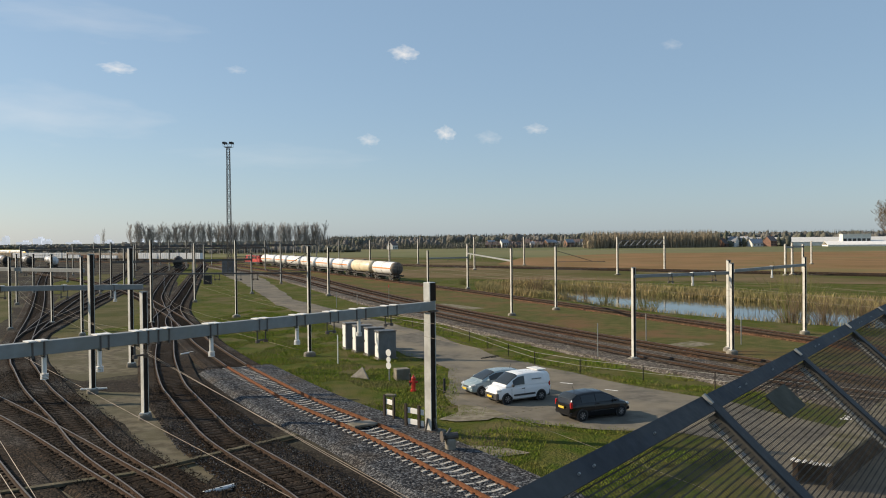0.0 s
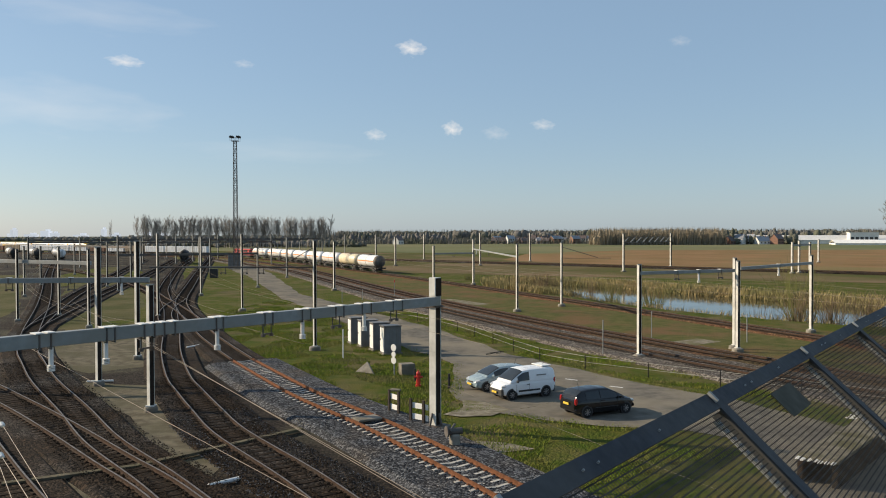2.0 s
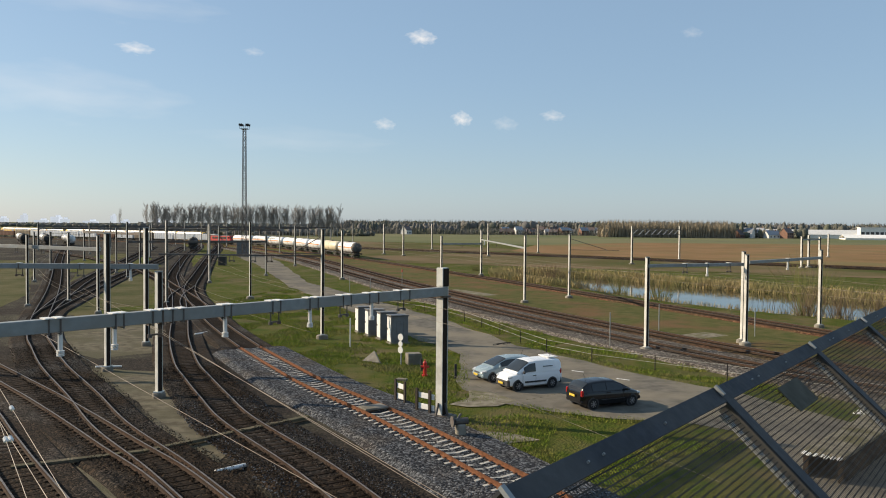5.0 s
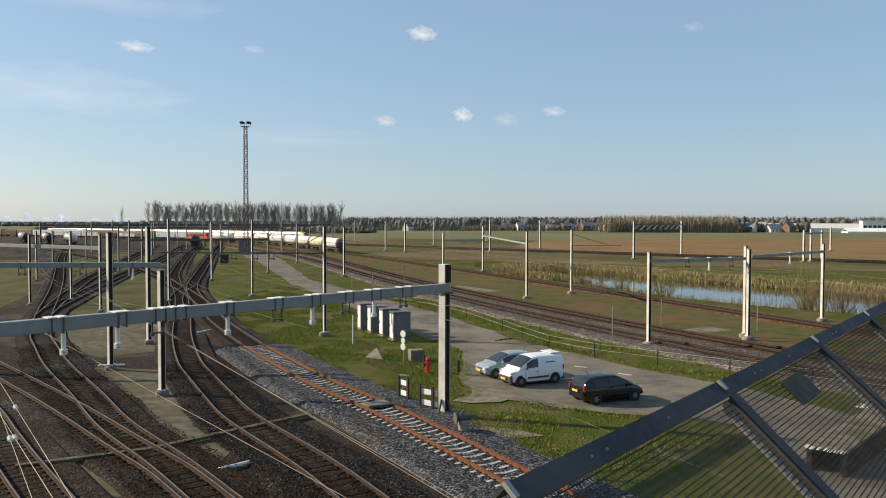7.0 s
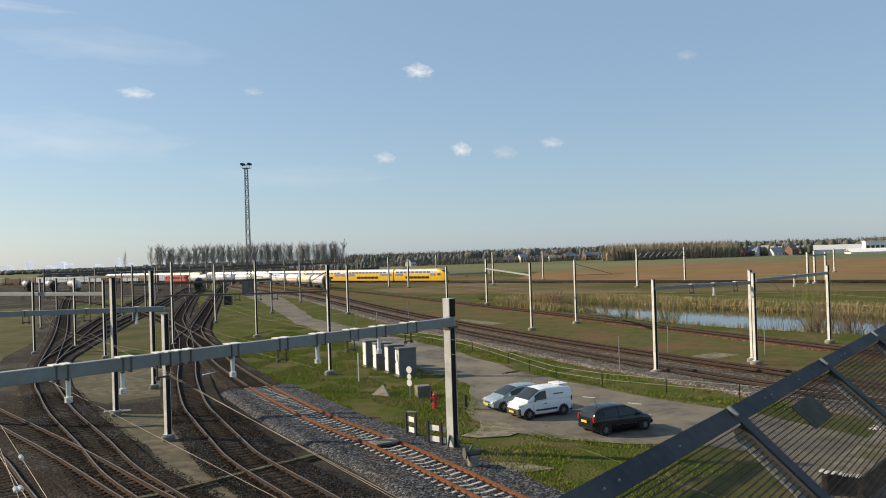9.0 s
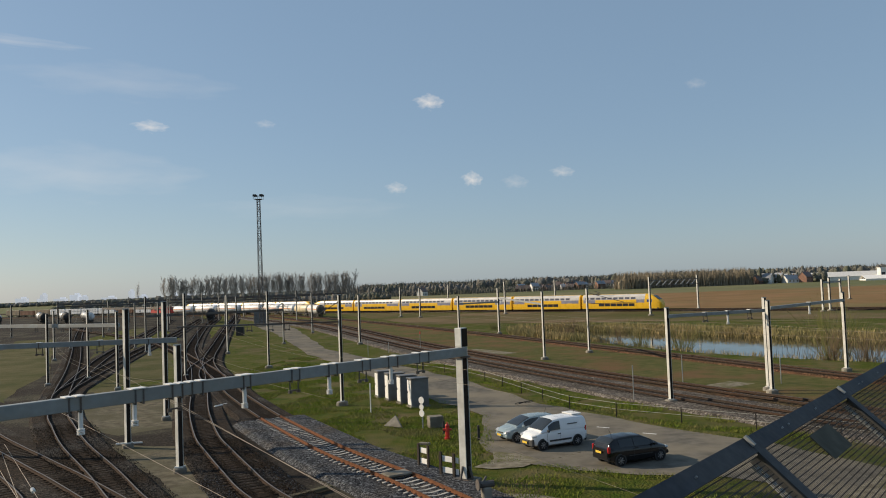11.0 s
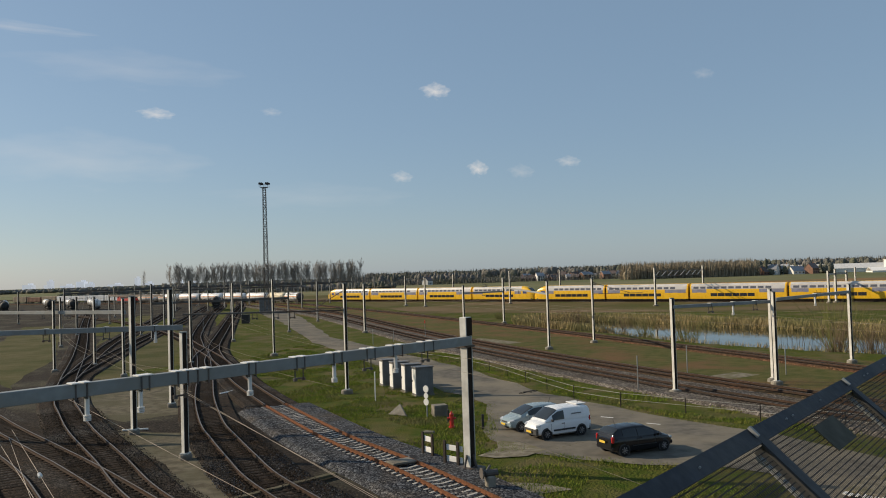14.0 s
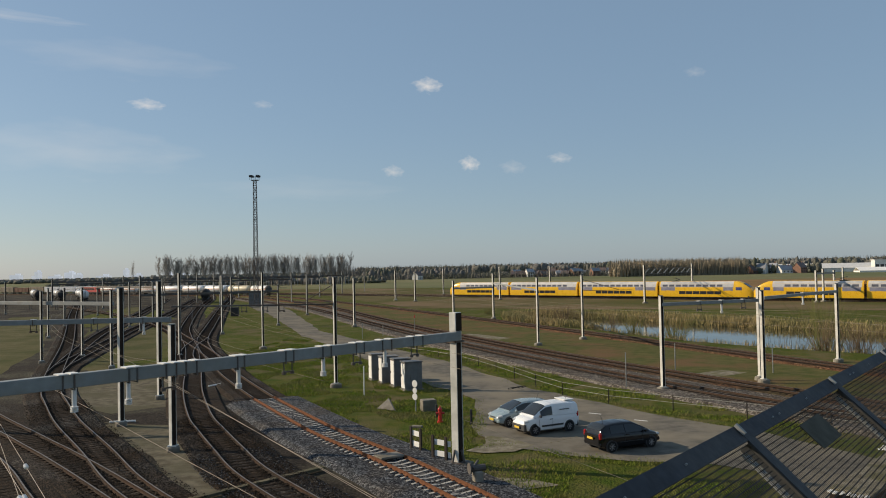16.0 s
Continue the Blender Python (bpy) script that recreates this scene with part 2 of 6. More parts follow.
def edge_distance(poly, x, y):
    best = 1e9
    for (x1, y1), (x2, y2) in zip(poly, poly[1:] + poly[:1]):
        dx, dy = x2 - x1, y2 - y1
        t = max(0, min(1, ((x - x1) * dx + (y - y1) * dy) / (dx * dx + dy * dy)))
        best = min(best, math.hypot(x - x1 - t * dx, y - y1 - t * dy))
    return best


def ground_height(x, y):
    h = 0.025 * noise.noise((x * 0.07, y * 0.07, 1.0)) - 0.03
    if 5 < x < 110 and 70 < y < 190:
        d = edge_distance(POND, x, y)
        if inside(POND, x, y):
            h -= min(1.2, 0.45 * d + 0.45)
        elif d < 2.5:
            h -= 0.45 * (1 - d / 2.5)
    return h


def ground():
    xs = sorted(set([round(-120 + 2.0 * i, 2) for i in range(126)] + [s * 130 * 1.25 ** k for k in range(18) for s in (-1, 1)] + [140, 150]))
    ys = sorted(set([-200, -80, -30, -10] + [round(2.0 * i, 2) for i in range(110)] + [220 * 1.18 ** k for k in range(20)]))
    vs = [(x, y, ground_height(x, y)) for y in ys for x in xs]
    n = len(xs)
    fs = [(j * n + i, j * n + i + 1, (j + 1) * n + i + 1, (j + 1) * n + i) for j in range(len(ys) - 1) for i in range(n - 1)]
    return tagged(sheet("ground", vs, fs, GRASS, smooth=True), "rough spring grass with bare brown patches", "ground", kind="structure")


def flat(name, poly, z, material, label, category, wild=0.0):
    """A flat area; wild: how far its outline wanders."""
    pts = []
    for (x1, y1), (x2, y2) in zip(poly, poly[1:] + poly[:1]):
        d = math.hypot(x2 - x1, y2 - y1)
        n = max(1, int(d / (1.2 + 0.02 * max(0, y1)))) if wild and d < 150 else 1
        for k in range(n):
            x, y = x1 + (x2 - x1) * k / n, y1 + (y2 - y1) * k / n
            w = wild * (noise.noise((x * 0.6, y * 0.6, 3.3)) + 0.5 * noise.noise((x * 1.7, y * 1.7, 9.1)))
            pts.append((x + w * (y2 - y1) / d, y - w * (x2 - x1) / d))
    bm = bmesh.new()
    bm.faces.new([bm.verts.new((x, y, z)) for x, y in pts])
    bmesh.ops.triangulate(bm, faces=bm.faces[:])
    ob = part(name, bm, material)
    return tagged(ob, label, category, kind="structure")


# meadow green paled and greyed, with the distance haze in the colour
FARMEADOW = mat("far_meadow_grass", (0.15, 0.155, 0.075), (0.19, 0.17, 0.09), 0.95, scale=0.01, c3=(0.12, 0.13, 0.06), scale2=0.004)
ground()
flat("water", [(x, y) for x, y in POND], -0.42, WATER, "still pond water between reed banks", "water")
flat("meadow", [(-15, 205), (10, 192), (60, 172), (120, 140), (260, 90), (1500, -100), (1900, 900), (400, 330), (100, 262), (40, 300), (-30, 420), (-100, 520), (-140, 480), (-60, 330)], 0.012, MEADOW, "flat yellow-green pasture strip", "field")
flat("far_meadow", [(-700, 560), (-140, 480), (40, 400), (240, 470), (900, 560), (2400, 600), (2500, 3000), (-2500, 3000)], 0.018, FARMEADOW, "far meadows, green greyed to stand for haze", "field")
flat("field", [(20, 300), (46, 262), (110, 205), (240, 100), (600, 40), (2400, -100), (2400, 600), (900, 560), (240, 470), (110, 480), (40, 400)], 0.03, SOIL, "brown tilled farm field with green sprouts", "field")
flat("yard_ground", [(-3, 16), (2.6, 26.5), (-1.2, 32), (-8, 43), (-16, 56), (-24, 72), (-34, 96), (-50, 150), (-64, 190), (-104, 305), (-150, 420), (-330, 520), (-420, 360), (-220, 120), (-60, 20)], 0.0, YARD, "bare brown cinder ground of the shunting yard", "ground", 0.5)
flat("lane", [(-70, 262), (-64, 258), (-45, 200), (-25.1, 132.6), (-10.6, 102.1), (-1.5, 83), (5.3, 64.9), (11.9, 53.2), (16.8, 47.5), (20.6, 40), (22.5, 28), (13, 26), (14.0, 33), (14.2, 38), (12, 39.6), (8, 40.5), (5.3, 42.0), (2.4, 44.0), (0.1, 47.3), (-0.2, 50), (0.7, 54), (0.4, 60), (-5.2, 72), (-17, 102), (-25.5, 121), (-47, 186), (-60, 218)], 0.015, ROADM, "pale worn asphalt lane with parking strip", "road", 0.6)
flat("rough_ground", [(44, 20), (54, 58), (42, 75), (32, 89), (26, 103), (18, 119), (12, 138), (6, 152), (-10, 185), (-40, 240), (-75, 300), (-100, 345), (-106, 330), (-50, 215), (-20, 150), (0, 100), (20, 56), (36, 25)], 0.006, ROUGH, "rough olive-brown ground between main tracks", "ground", 0.6)
flat("grass_patch", [(-39.6, 81), (-32.8, 86), (-38, 104), (-46, 125), (-60, 152), (-71, 158), (-60, 125), (-48, 98)], 0.012, GRASS, "green grass patch between yard tracks", "ground", 0.8)
flat("grass_patch", [(-75, 150), (-66, 175), (-84, 215), (-105, 235), (-95, 190)], 0.012, GRASS, "green grass patch between yard tracks", "ground", 0.8)
flat("sand_patch", [(-38, 73), (-29, 77), (-25, 66), (-22, 60), (-26, 56), (-31, 60), (-35, 66)], 0.01, SANDY, "pale sandy patch in the yard", "ground", 1.0)
flat("sand_patch", [(-25, 53), (-19, 51.5), (-14.2, 42), (-10.5, 35), (-12.5, 36), (-17, 42.5), (-21.5, 47)], 0.01, SANDY, "pale sandy patch in the yard", "ground", 0.7)
flat("sand_patch", [(-4.5, 45.5), (-1.5, 42), (0.5, 38.5), (2.6, 35.5), (1.2, 33.4), (-1.0, 37.2), (-5.2, 43.6), (-10.5, 52.5), (-14.8, 60.5), (-14, 62)], 0.008, SANDY, "bare sandy strip along the track edge", "ground", 0.35)
flat("sand_patch", [(21, 70), (25, 72.5), (23.5, 74.5), (20.5, 72.5)], 0.012, PALESAND, "pale bare patch on the rough ground", "ground", 0.4)
flat("sand_patch", [(-2, 118), (4, 110), (6, 112), (0, 121)], 0.012, PALESAND, "pale bare patch on the rough ground", "ground", 0.5)

flat("olive_patch", [(-114, 194), (-105, 195), (-57.3, 105), (-50, 84), (-46, 76), (-58, 88), (-80, 125)], 0.014, OLIVE, "olive dry grass between yard tracks", "ground", 0.8)
flat("olive_patch", [(-75.8, 158), (-74, 166), (-60, 135), (-41, 92), (-38, 83), (-42, 82), (-60, 120)], 0.016, OLIVE, "olive dry grass between yard tracks", "ground", 0.8)
flat("olive_patch", [(-106, 242), (-102, 243), (-69, 168), (-60, 160), (-37, 93), (-40, 88), (-60, 132), (-84, 190)], 0.02, OLIVE, "olive dry grass between yard tracks", "ground", 0.8)
flat("sand_patch", [(-0.6, 38.3), (0.4, 37.8), (2.6, 37.2), (4.0, 36.2), (2.5, 35.7), (0.7, 35.2), (-0.3, 36.6)], 0.014, PALESAND, "trampled sandy ground round the winch", "ground", 0.5)
flat("sand_patch", [(-0.3, 43.2), (0.9, 45.0), (0.8, 47.2), (2.2, 46.4), (3.6, 44.4), (2.2, 43.2), (0.5, 42.5)], 0.021, PALESAND, "worn sandy edge of the parking strip", "ground", 0.5)
flat("sand_patch", [(-7.4, 48.6), (-5.7, 46.8), (-3.5, 44.3), (-2.2, 41.6), (-3.0, 42.0), (-4.8, 44.0), (-6.6, 46.6)], 0.014, PALESAND, "bare sandy strip behind the signs", "ground", 0.5)
flat("sand_patch", [(-24.4, 41.4), (-21, 38.2), (-18.1, 35.2), (-15.4, 32.2), (-13.6, 31.0), (-11.9, 27.6), (-13.9, 27.4), (-16.5, 30.7), (-19.9, 34.1)], 0.01, SANDY, "olive sandy strip between yard tracks", "ground", 0.5)
flat("sand_patch", [(-18.2, 44.6), (-16.0, 42.6), (-11.4, 36.6), (-9.8, 33.4), (-9.6, 31.0), (-11.2, 32.4), (-13.4, 35.6)], 0.014, SANDY, "olive sandy strip between yard tracks", "ground", 0.6)
for line_of in (((51, 296), (99, 329)), ((121, 384), (219, 405)), ((83, 452), (330, 520)), ((150, 300), (330, 330)), ((200, 250), (420, 285)), ((120, 240), (170, 262)), ((260, 210), (520, 230))):
    (xa, ya), (xb, yb) = line_of
    flat("furrow", [(xa, ya), (xb, yb), (xb + 6, yb + 3), (xa + 4, ya + 2.2)], 0.045, FURROW, "dark furrow line across the tilled field", "field", 0.5)

# ---------------------------------------------------------------- railway tracks
RAIL_PROFILE = [(-0.07, 0), (0.07, 0), (0.03, 0.04), (0.035, 0.15), (-0.035, 0.15), (-0.03, 0.04)]


def make_sleeper(material, plate, w=0.24, length=2.5, h=0.16, dip=0.0):
    """A sleeper, lower in the middle by dip, with a chair under each rail."""
    bm = bmesh.new()
    ys = (-length / 2, -0.95, -0.55, 0.0, 0.55, 0.95, length / 2)
    rows = []
    for y in ys:
        z = h / 2 - (dip if abs(y) < 0.3 else 0.02 if abs(y) > 1 else 0)
        rows.append([bm.verts.new(p) for p in ((-w / 2, y, -h / 2), (-w * 0.4, y, z), (w * 0.4, y, z), (w / 2, y, -h / 2))])
    for a, b in zip(rows, rows[1:]):
        for k in range(3):
            bm.faces.new((a[k], a[k + 1], b[k + 1], b[k]))
    bm.faces.new(rows[0])
    bm.faces.new(rows[-1][::-1])
    for y in (-0.7535, 0.7535):
        box(bm, (0, y, h / 2 + 0.012), (w * 0.62, 0.34, 0.05))
    bmesh.ops.recalc_face_normals(bm, faces=bm.faces[:])
    me = bpy.data.meshes.new("sleeper")
    bm.to_mesh(me)
    bm.free()
    me.materials.append(material)
    me.materials.append(plate)
    for f in list(me.polygons)[len(ys) * 3 - 1:]:
        f.material_index = 1
    return me


SLEEPER_W, SLEEPER_D = make_sleeper(CONC_W, RUST, w=0.20, length=2.3, dip=0.055), make_sleeper(WOOD, RAILSIDE)


def track(pts, sleeper, rail_mat, bed, label, base=0.0, near=0, bed_w=1.9, width=0.7535, lift=0.0):
    """A track on its ballast bed; the first `near` sleepers are parts, the rest is joined."""
    t = thing("railway_track", label, "railway track", "railway tracks")
    line = spline(pts, 0.6)
    top = base + 0.22
    if bed:
        swept("ballast", line[::2] + [line[-1]], [(-bed_w - 0.5, base - 0.12), (-bed_w, top), (-1.3, top + lift * 0.4), (-1.05, top), (0.95, top), (1.1, top + lift), (bed_w, top + lift * 0.7), (bed_w + 0.5, base - 0.12)], bed, t)
    for side in (-1, 1):
        off = [p + s * side * width for p, (d, s) in zip(line, normals(line))]
        rail = swept("rail", off[::2] + [off[-1]], [(u, z + top + 0.05) for u, z in RAIL_PROFILE], [RAILSIDE if rail_mat is RAILM else rail_mat, rail_mat], t)
        n = len(RAIL_PROFILE)
        for k, f in enumerate(rail.data.polygons):
            f.material_index = 1 if k % n == 3 else 0
    vs, fs = [], []
    for i, (p, (d, s)) in enumerate(zip(line, normals(line))):
        if i < near:
            ob = new("sleeper", sleeper)
            ob.parent = t
            ob.matrix_basis = pose(p.x, p.y, top - (0.03 if sleeper is SLEEPER_W else 0.06) + random.uniform(-0.012, 0.008), 0, 0, math.degrees(math.atan2(d.y, d.x)) + random.uniform(-1, 1))
        elif p.y < 330:
            k = len(vs)
            for z in (top - 0.1, top + 0.022):
                for a, b in ((-0.12, -1.25), (0.12, -1.25), (0.12, 1.25), (-0.12, 1.25)):
                    vs.append(p + d * a + s * b + Vector((0, 0, z)))
            fs += [(k + 4, k + 5, k + 6, k + 7), (k, k + 1, k + 5, k + 4), (k + 1, k + 2, k + 6, k + 5), (k + 2, k + 3, k + 7, k + 6), (k + 3, k, k + 4, k + 7)]
    if vs:
        rest = sheet("sleeper_stretch", vs, fs, sleeper.materials[0], t)
        rest["kind"] = "stuff"
    return t


TRACK_1 = [(9, 17), (5.2, 24), (1.3, 31), (-0.7, 34.6), (-3.9, 40.1), (-8.2, 46.6), (-11.5, 52.4), (-15.9, 60.5), (-20, 68.8), (-24.4, 78.3), (-33.9, 100.7), (-40, 118), (-48.6, 148), (-72, 230), (-98, 323), (-130, 420)]
TRACK_2 = [(2, 18), (-2.4, 25.5), (-5.7, 31), (-10.6, 38.2), (-13.3, 43.2), (-16, 48.5), (-18.5, 53.7), (-23, 65.1), (-28.3, 80.3), (-36.5, 103), (-44, 122), (-54, 150), (-79, 230), (-106, 323), (-140, 420)]
TRACK_3 = [(-3, 20), (-7, 25), (-11.4, 30.8), (-16.2, 36.7), (-20.7, 43.3), (-26.8, 52), (-32, 60.3), (-35.4, 66), (-42, 79), (-55, 106.5), (-70.7, 138.4), (-100, 197), (-150, 300)]
TRACK_4 = [(-6.2, 23.5), (-10.8, 29.6), (-14.4, 33.6), (-18.3, 38), (-22.5, 42.6), (-26.5, 46.8), (-36, 57), (-52, 76), (-80, 112), (-130, 180), (-215, 300)]
TRACK_5 = [(-12, 24), (-17.2, 30.4), (-20.5, 34.6), (-26, 41.5), (-40, 57), (-62, 84), (-100, 130), (-160, 205), (-240, 305)]
TRACK_A = [(50, 15), (35.7, 40), (23.9, 60), (13.5, 80), (4.4, 100), (-5.7, 125), (-14.9, 150), (-23.7, 175), (-33.3, 202), (-48.4, 240), (-72, 290), (-100, 350)]
TRACK_B = [(44, 15), (32.4, 35), (20.9, 55), (10.7, 75), (-0.4, 100), (-10.4, 125), (-19.7, 150), (-30.7, 180), (-44.5, 215), (-62, 250), (-92, 310)]
TRACK_C = [(54, 27), (40.1, 60), (32.0, 80), (23.9, 100), (13.7, 125), (3.3, 150), (-7.4, 175), (-18.3, 200), (-29.7, 225), (-41.5, 250), (-53.7, 275), (-66.5, 300), (-88, 330), (-116, 353), (-150, 377), (-200, 410), (-300, 473), (-420, 545)]
LINE_Y = (Vector((-26.58, 301.1, 0)), Vector((0.7545, -0.6566, 0)))   # the straight main line
track(TRACK_1[:8], SLEEPER_W, RUST, BALLAST, "single track with rusty rails and pale concrete sleepers", near=110, bed_w=2.6, lift=0.075)
track(TRACK_1[7:], SLEEPER_D, RAILM, BALLAST_OLD, "far end of the curved track on dark sleepers", base=-0.02)
track(TRACK_2, SLEEPER_D, RAILM, BALLAST_OLD, "curved yard track with dark wooden sleepers", base=-0.08, near=100)
track(TRACK_3, SLEEPER_D, RAILM, BALLAST_OLD, "curved yard track on brown cinder bed", base=-0.072, near=100)
track(TRACK_4, SLEEPER_D, RAILM, BALLAST_OLD, "yard track joining its neighbour at a turnout", base=-0.064, near=90)
track(TRACK_5, SLEEPER_D, RAILM, BALLAST_OLD, "yard track with dark sleepers beside the bridge foot", base=-0.076, near=50)
track(TRACK_A, SLEEPER_D, RAILM, RUSTBED, "main line track with brown rails on old ballast", near=0)
track(TRACK_B, SLEEPER_D, RAILM, PALE_BALLAST, "main line track with brown rails on grey gravel", base=-0.01, bed_w=3.1)
track(TRACK_C, SLEEPER_D, RAILM, RUSTBED, "freight track on low rusty brown bed along the pond", base=-0.05, bed_w=1.6)
YP, YD = LINE_Y
track([tuple((YP + YD * s)[:2]) for s in (-760, -500, -300, -100, 100, 300, 480)], SLEEPER_D, RAILM, BALLAST_OLD, "far straight main line track across the fields", base=0.1)
YN = Vector((0.6566, 0.7545, 0))
track([tuple((YP + YN * 4.2 + YD * s)[:2]) for s in (-760, -500, -300, -100, 100, 300, 480)], SLEEPER_D, RAILM, BALLAST_OLD, "second far straight main line track", base=0.1)
# slips between the first two yard tracks
track([(-28.3, 80.3), (-33.2, 92), (-36.9, 104), (-40, 118)], SLEEPER_D, RAILM, None, "crossover track between two yard tracks", base=0.03)
track([(-27.5, 86), (-34.5, 101), (-43, 118), (-54, 140), (-70, 168), (-92, 200), (-130, 250)], SLEEPER_D, RAILM, None, "yard track branching off over a slip", base=0.034)
for k, pts in enumerate(([(-42, 79), (-52.5, 106), (-64, 138), (-84, 200), (-120, 310)], [(-44, 84), (-51, 108), (-60, 140), (-76, 200), (-108, 310)])):
    track(pts, SLEEPER_D, RAILM, BALLAST_OLD, "yard track fanning out from a turnout", base=-0.056 + 0.006 * k)
for k, off in enumerate((8, 14, 20, 27, 34)):
    track([(-58 - off, 92 + off * 0.4), (-78 - off, 130), (-120 - off * 1.3, 205), (-190 - off * 1.8, 310), (-240 - off * 2, 380)], SLEEPER_D, RAILM, BALLAST_OLD, "distant yard storage track", base=0.02 + 0.004 * k)


# ---------------------------------------------------------------- masts and portals


def h_pole(bm, x, y, z0, z1, w, turn=0.0, web=None):
    """The two flanges of an H column; its web goes into the bmesh web."""
    r = Matrix.Translation((x, y, 0)) @ Matrix.Rotation(radians(turn), 4, "Z")
    t = w * 0.08
    for s in (-1, 1):
        box(bm, (0, s * (w / 2 - t / 2), (z0 + z1) / 2), (w, t, z1 - z0), r)
    # web made almost flush so that its painted shade shows between the flanges
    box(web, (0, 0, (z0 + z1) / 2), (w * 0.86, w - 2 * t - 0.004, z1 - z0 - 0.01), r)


def mast(x, y, h, w=0.26, material=None, label="", turn=140.0, foot=0.6, arm=0):
    ob = thing("catenary_mast", label or "grey steel catenary mast on a concrete footing", "mast", "catenary masts", pose(x, y, -0.15))
    bm = bmesh.new()
    web = bmesh.new()
    h_pole(bm, 0, 0, 0.35, h + 0.15, w, turn, web)
    box(bm, (0, 0, 0.5), (w * 1.6, w * 1.6, 0.07))
    part("pole", bm, material or STEEL_W, ob)
    # shade of the column's open side is in the web's colour
    part("web", web, SHADE_DARK, ob, "web of the column, shade put into its dark colour")
    bm = bmesh.new()
    rod(bm, (0, 0, -0.1), (0, 0, 0.42), foot * 0.55, foot * 0.52, 14)
    rod(bm, (0, 0, 0.40), (0, 0, 0.48), foot * 0.50, foot * 0.42, 14)
    part("footing", bm, CONC, ob)
    bm = bmesh.new()
    box(bm, (0, 0, h + 0.17), (w * 1.15, w * 1.15, 0.06))
    part("cap", bm, STEEL, ob)
    if arm:
        bm = bmesh.new()
        rod(bm, (0, 0, h - 0.4), (arm, 0, h - 1.9), 0.035)
        rod(bm, (0, 0, h - 1.95), (arm * 1.35, 0, h - 1.95), 0.03)
        part("bracket_arm", bm, STEEL_D, ob)
        bm = bmesh.new()
        for k in range(5):
            rod(bm, (arm * (0.12 + 0.04 * k), 0, h - 1.99), (arm * (0.12 + 0.04 * k), 0, h - 1.91), 0.08)
        part("insulator", bm, STEEL_D, ob, "ribbed brown insulator")
    return ob


NEAR_MASTS = [(-11.5, 67.6, 9.4, -2.6), (-20.3, 139.8, 8.7, 0), (-26.8, 102.2, 10.0, 2.4), (8.7, 100.9, 8.6, 0), (15.4, 108.2, 8.7, 5.0), (4.8, 154.9, 8.9, 0), (-2.9, 150.0, 7.7, 0)]
for x, y, h, a in NEAR_MASTS:
    mast(x, y, h, 0.24 if y < 110 else 0.32, STEEL_W, arm=a, foot=0.95, turn=124.0)
for x, y, h in [(24.5, 67.9, 7.8), (24.15, 66.2, 7.6), (36.1, 79.0, 7.7), (15.1, 62.8, 7.45)]:
    mast(x, y, h, 0.26, turn=116.0, foot=0.9, label="pale galvanised portal column on a thick concrete foot")
for x, y, h in [(-23.0, 51.6, 9.1), (-16.7, 44.0, 7.1), (-24.7, 62.4, 9.4)]:
    mast(x, y, h, 0.30, STEEL_W, foot=0.7, label="galvanised steel yard mast with a shade-dark web on a concrete footing")
YARD_MASTS = [(-37.3, 181.7, 9.3), (-35.8, 147.7, 7.6), (-49.1, 89.5, 8.3), (-47.2, 95.3, 8.5), (-38.2, 83.5, 8.4), (-64.5, 148.7, 8.7), (-57.4, 136.7, 9.8),
              (-34.8, 94.2, 10.1), (-40.4, 128.5, 9.6), (-91.6, 264.7, 10.4), (-94.4, 290.9, 10.4), (-68.1, 126.2, 8.1), (-79.7, 153.8, 7.7),
              (-93.2, 196.2, 7.7), (-68.5, 169.8, 8.5), (-94.1, 321.7, 10.3), (-57.7, 256.7, 10.1), (-58.8, 311.6, 10.0), (-55.7, 347.7, 9.9), (-49.0, 372.2, 10.1),
              (-62, 205, 9.0), (-76, 240, 9.2), (-84, 215, 9.0), (-110, 235, 9.0), (-104, 268, 9.4), (-128, 290, 9.4), (-140, 262, 9), (-118, 330, 9.6), (-150, 340, 9.8), (-125, 210, 8.8), (-160, 300, 9.4)]
for x, y, h in YARD_MASTS:
    mast(x, y, h, 0.24 if y < 150 else 0.30, STEEL_W if y < 130 else STEEL, foot=0.7, label="grey steel mast with a shade-dark web between yard tracks")
FAR_MASTS = [(-16.7, 247.0, 9.2), (-23.8, 257.7, 9.8), (-9.8, 310.8, 10.0), (9.9, 249.4, 10.3), (29.4, 286.3, 10.2), (45.6, 206.8, 9.9), (66.0, 235.7, 10.1),
             (84.6, 195.5, 7.8), (87.4, 198.0, 8.1), (92.5, 203.3, 7.7), (125.8, 270.1, 7.9)]
for x, y, h in FAR_MASTS:
    mast(x, y, h, 0.42, foot=1.4, turn=118.0, label="pale steel mast beside the far main line")


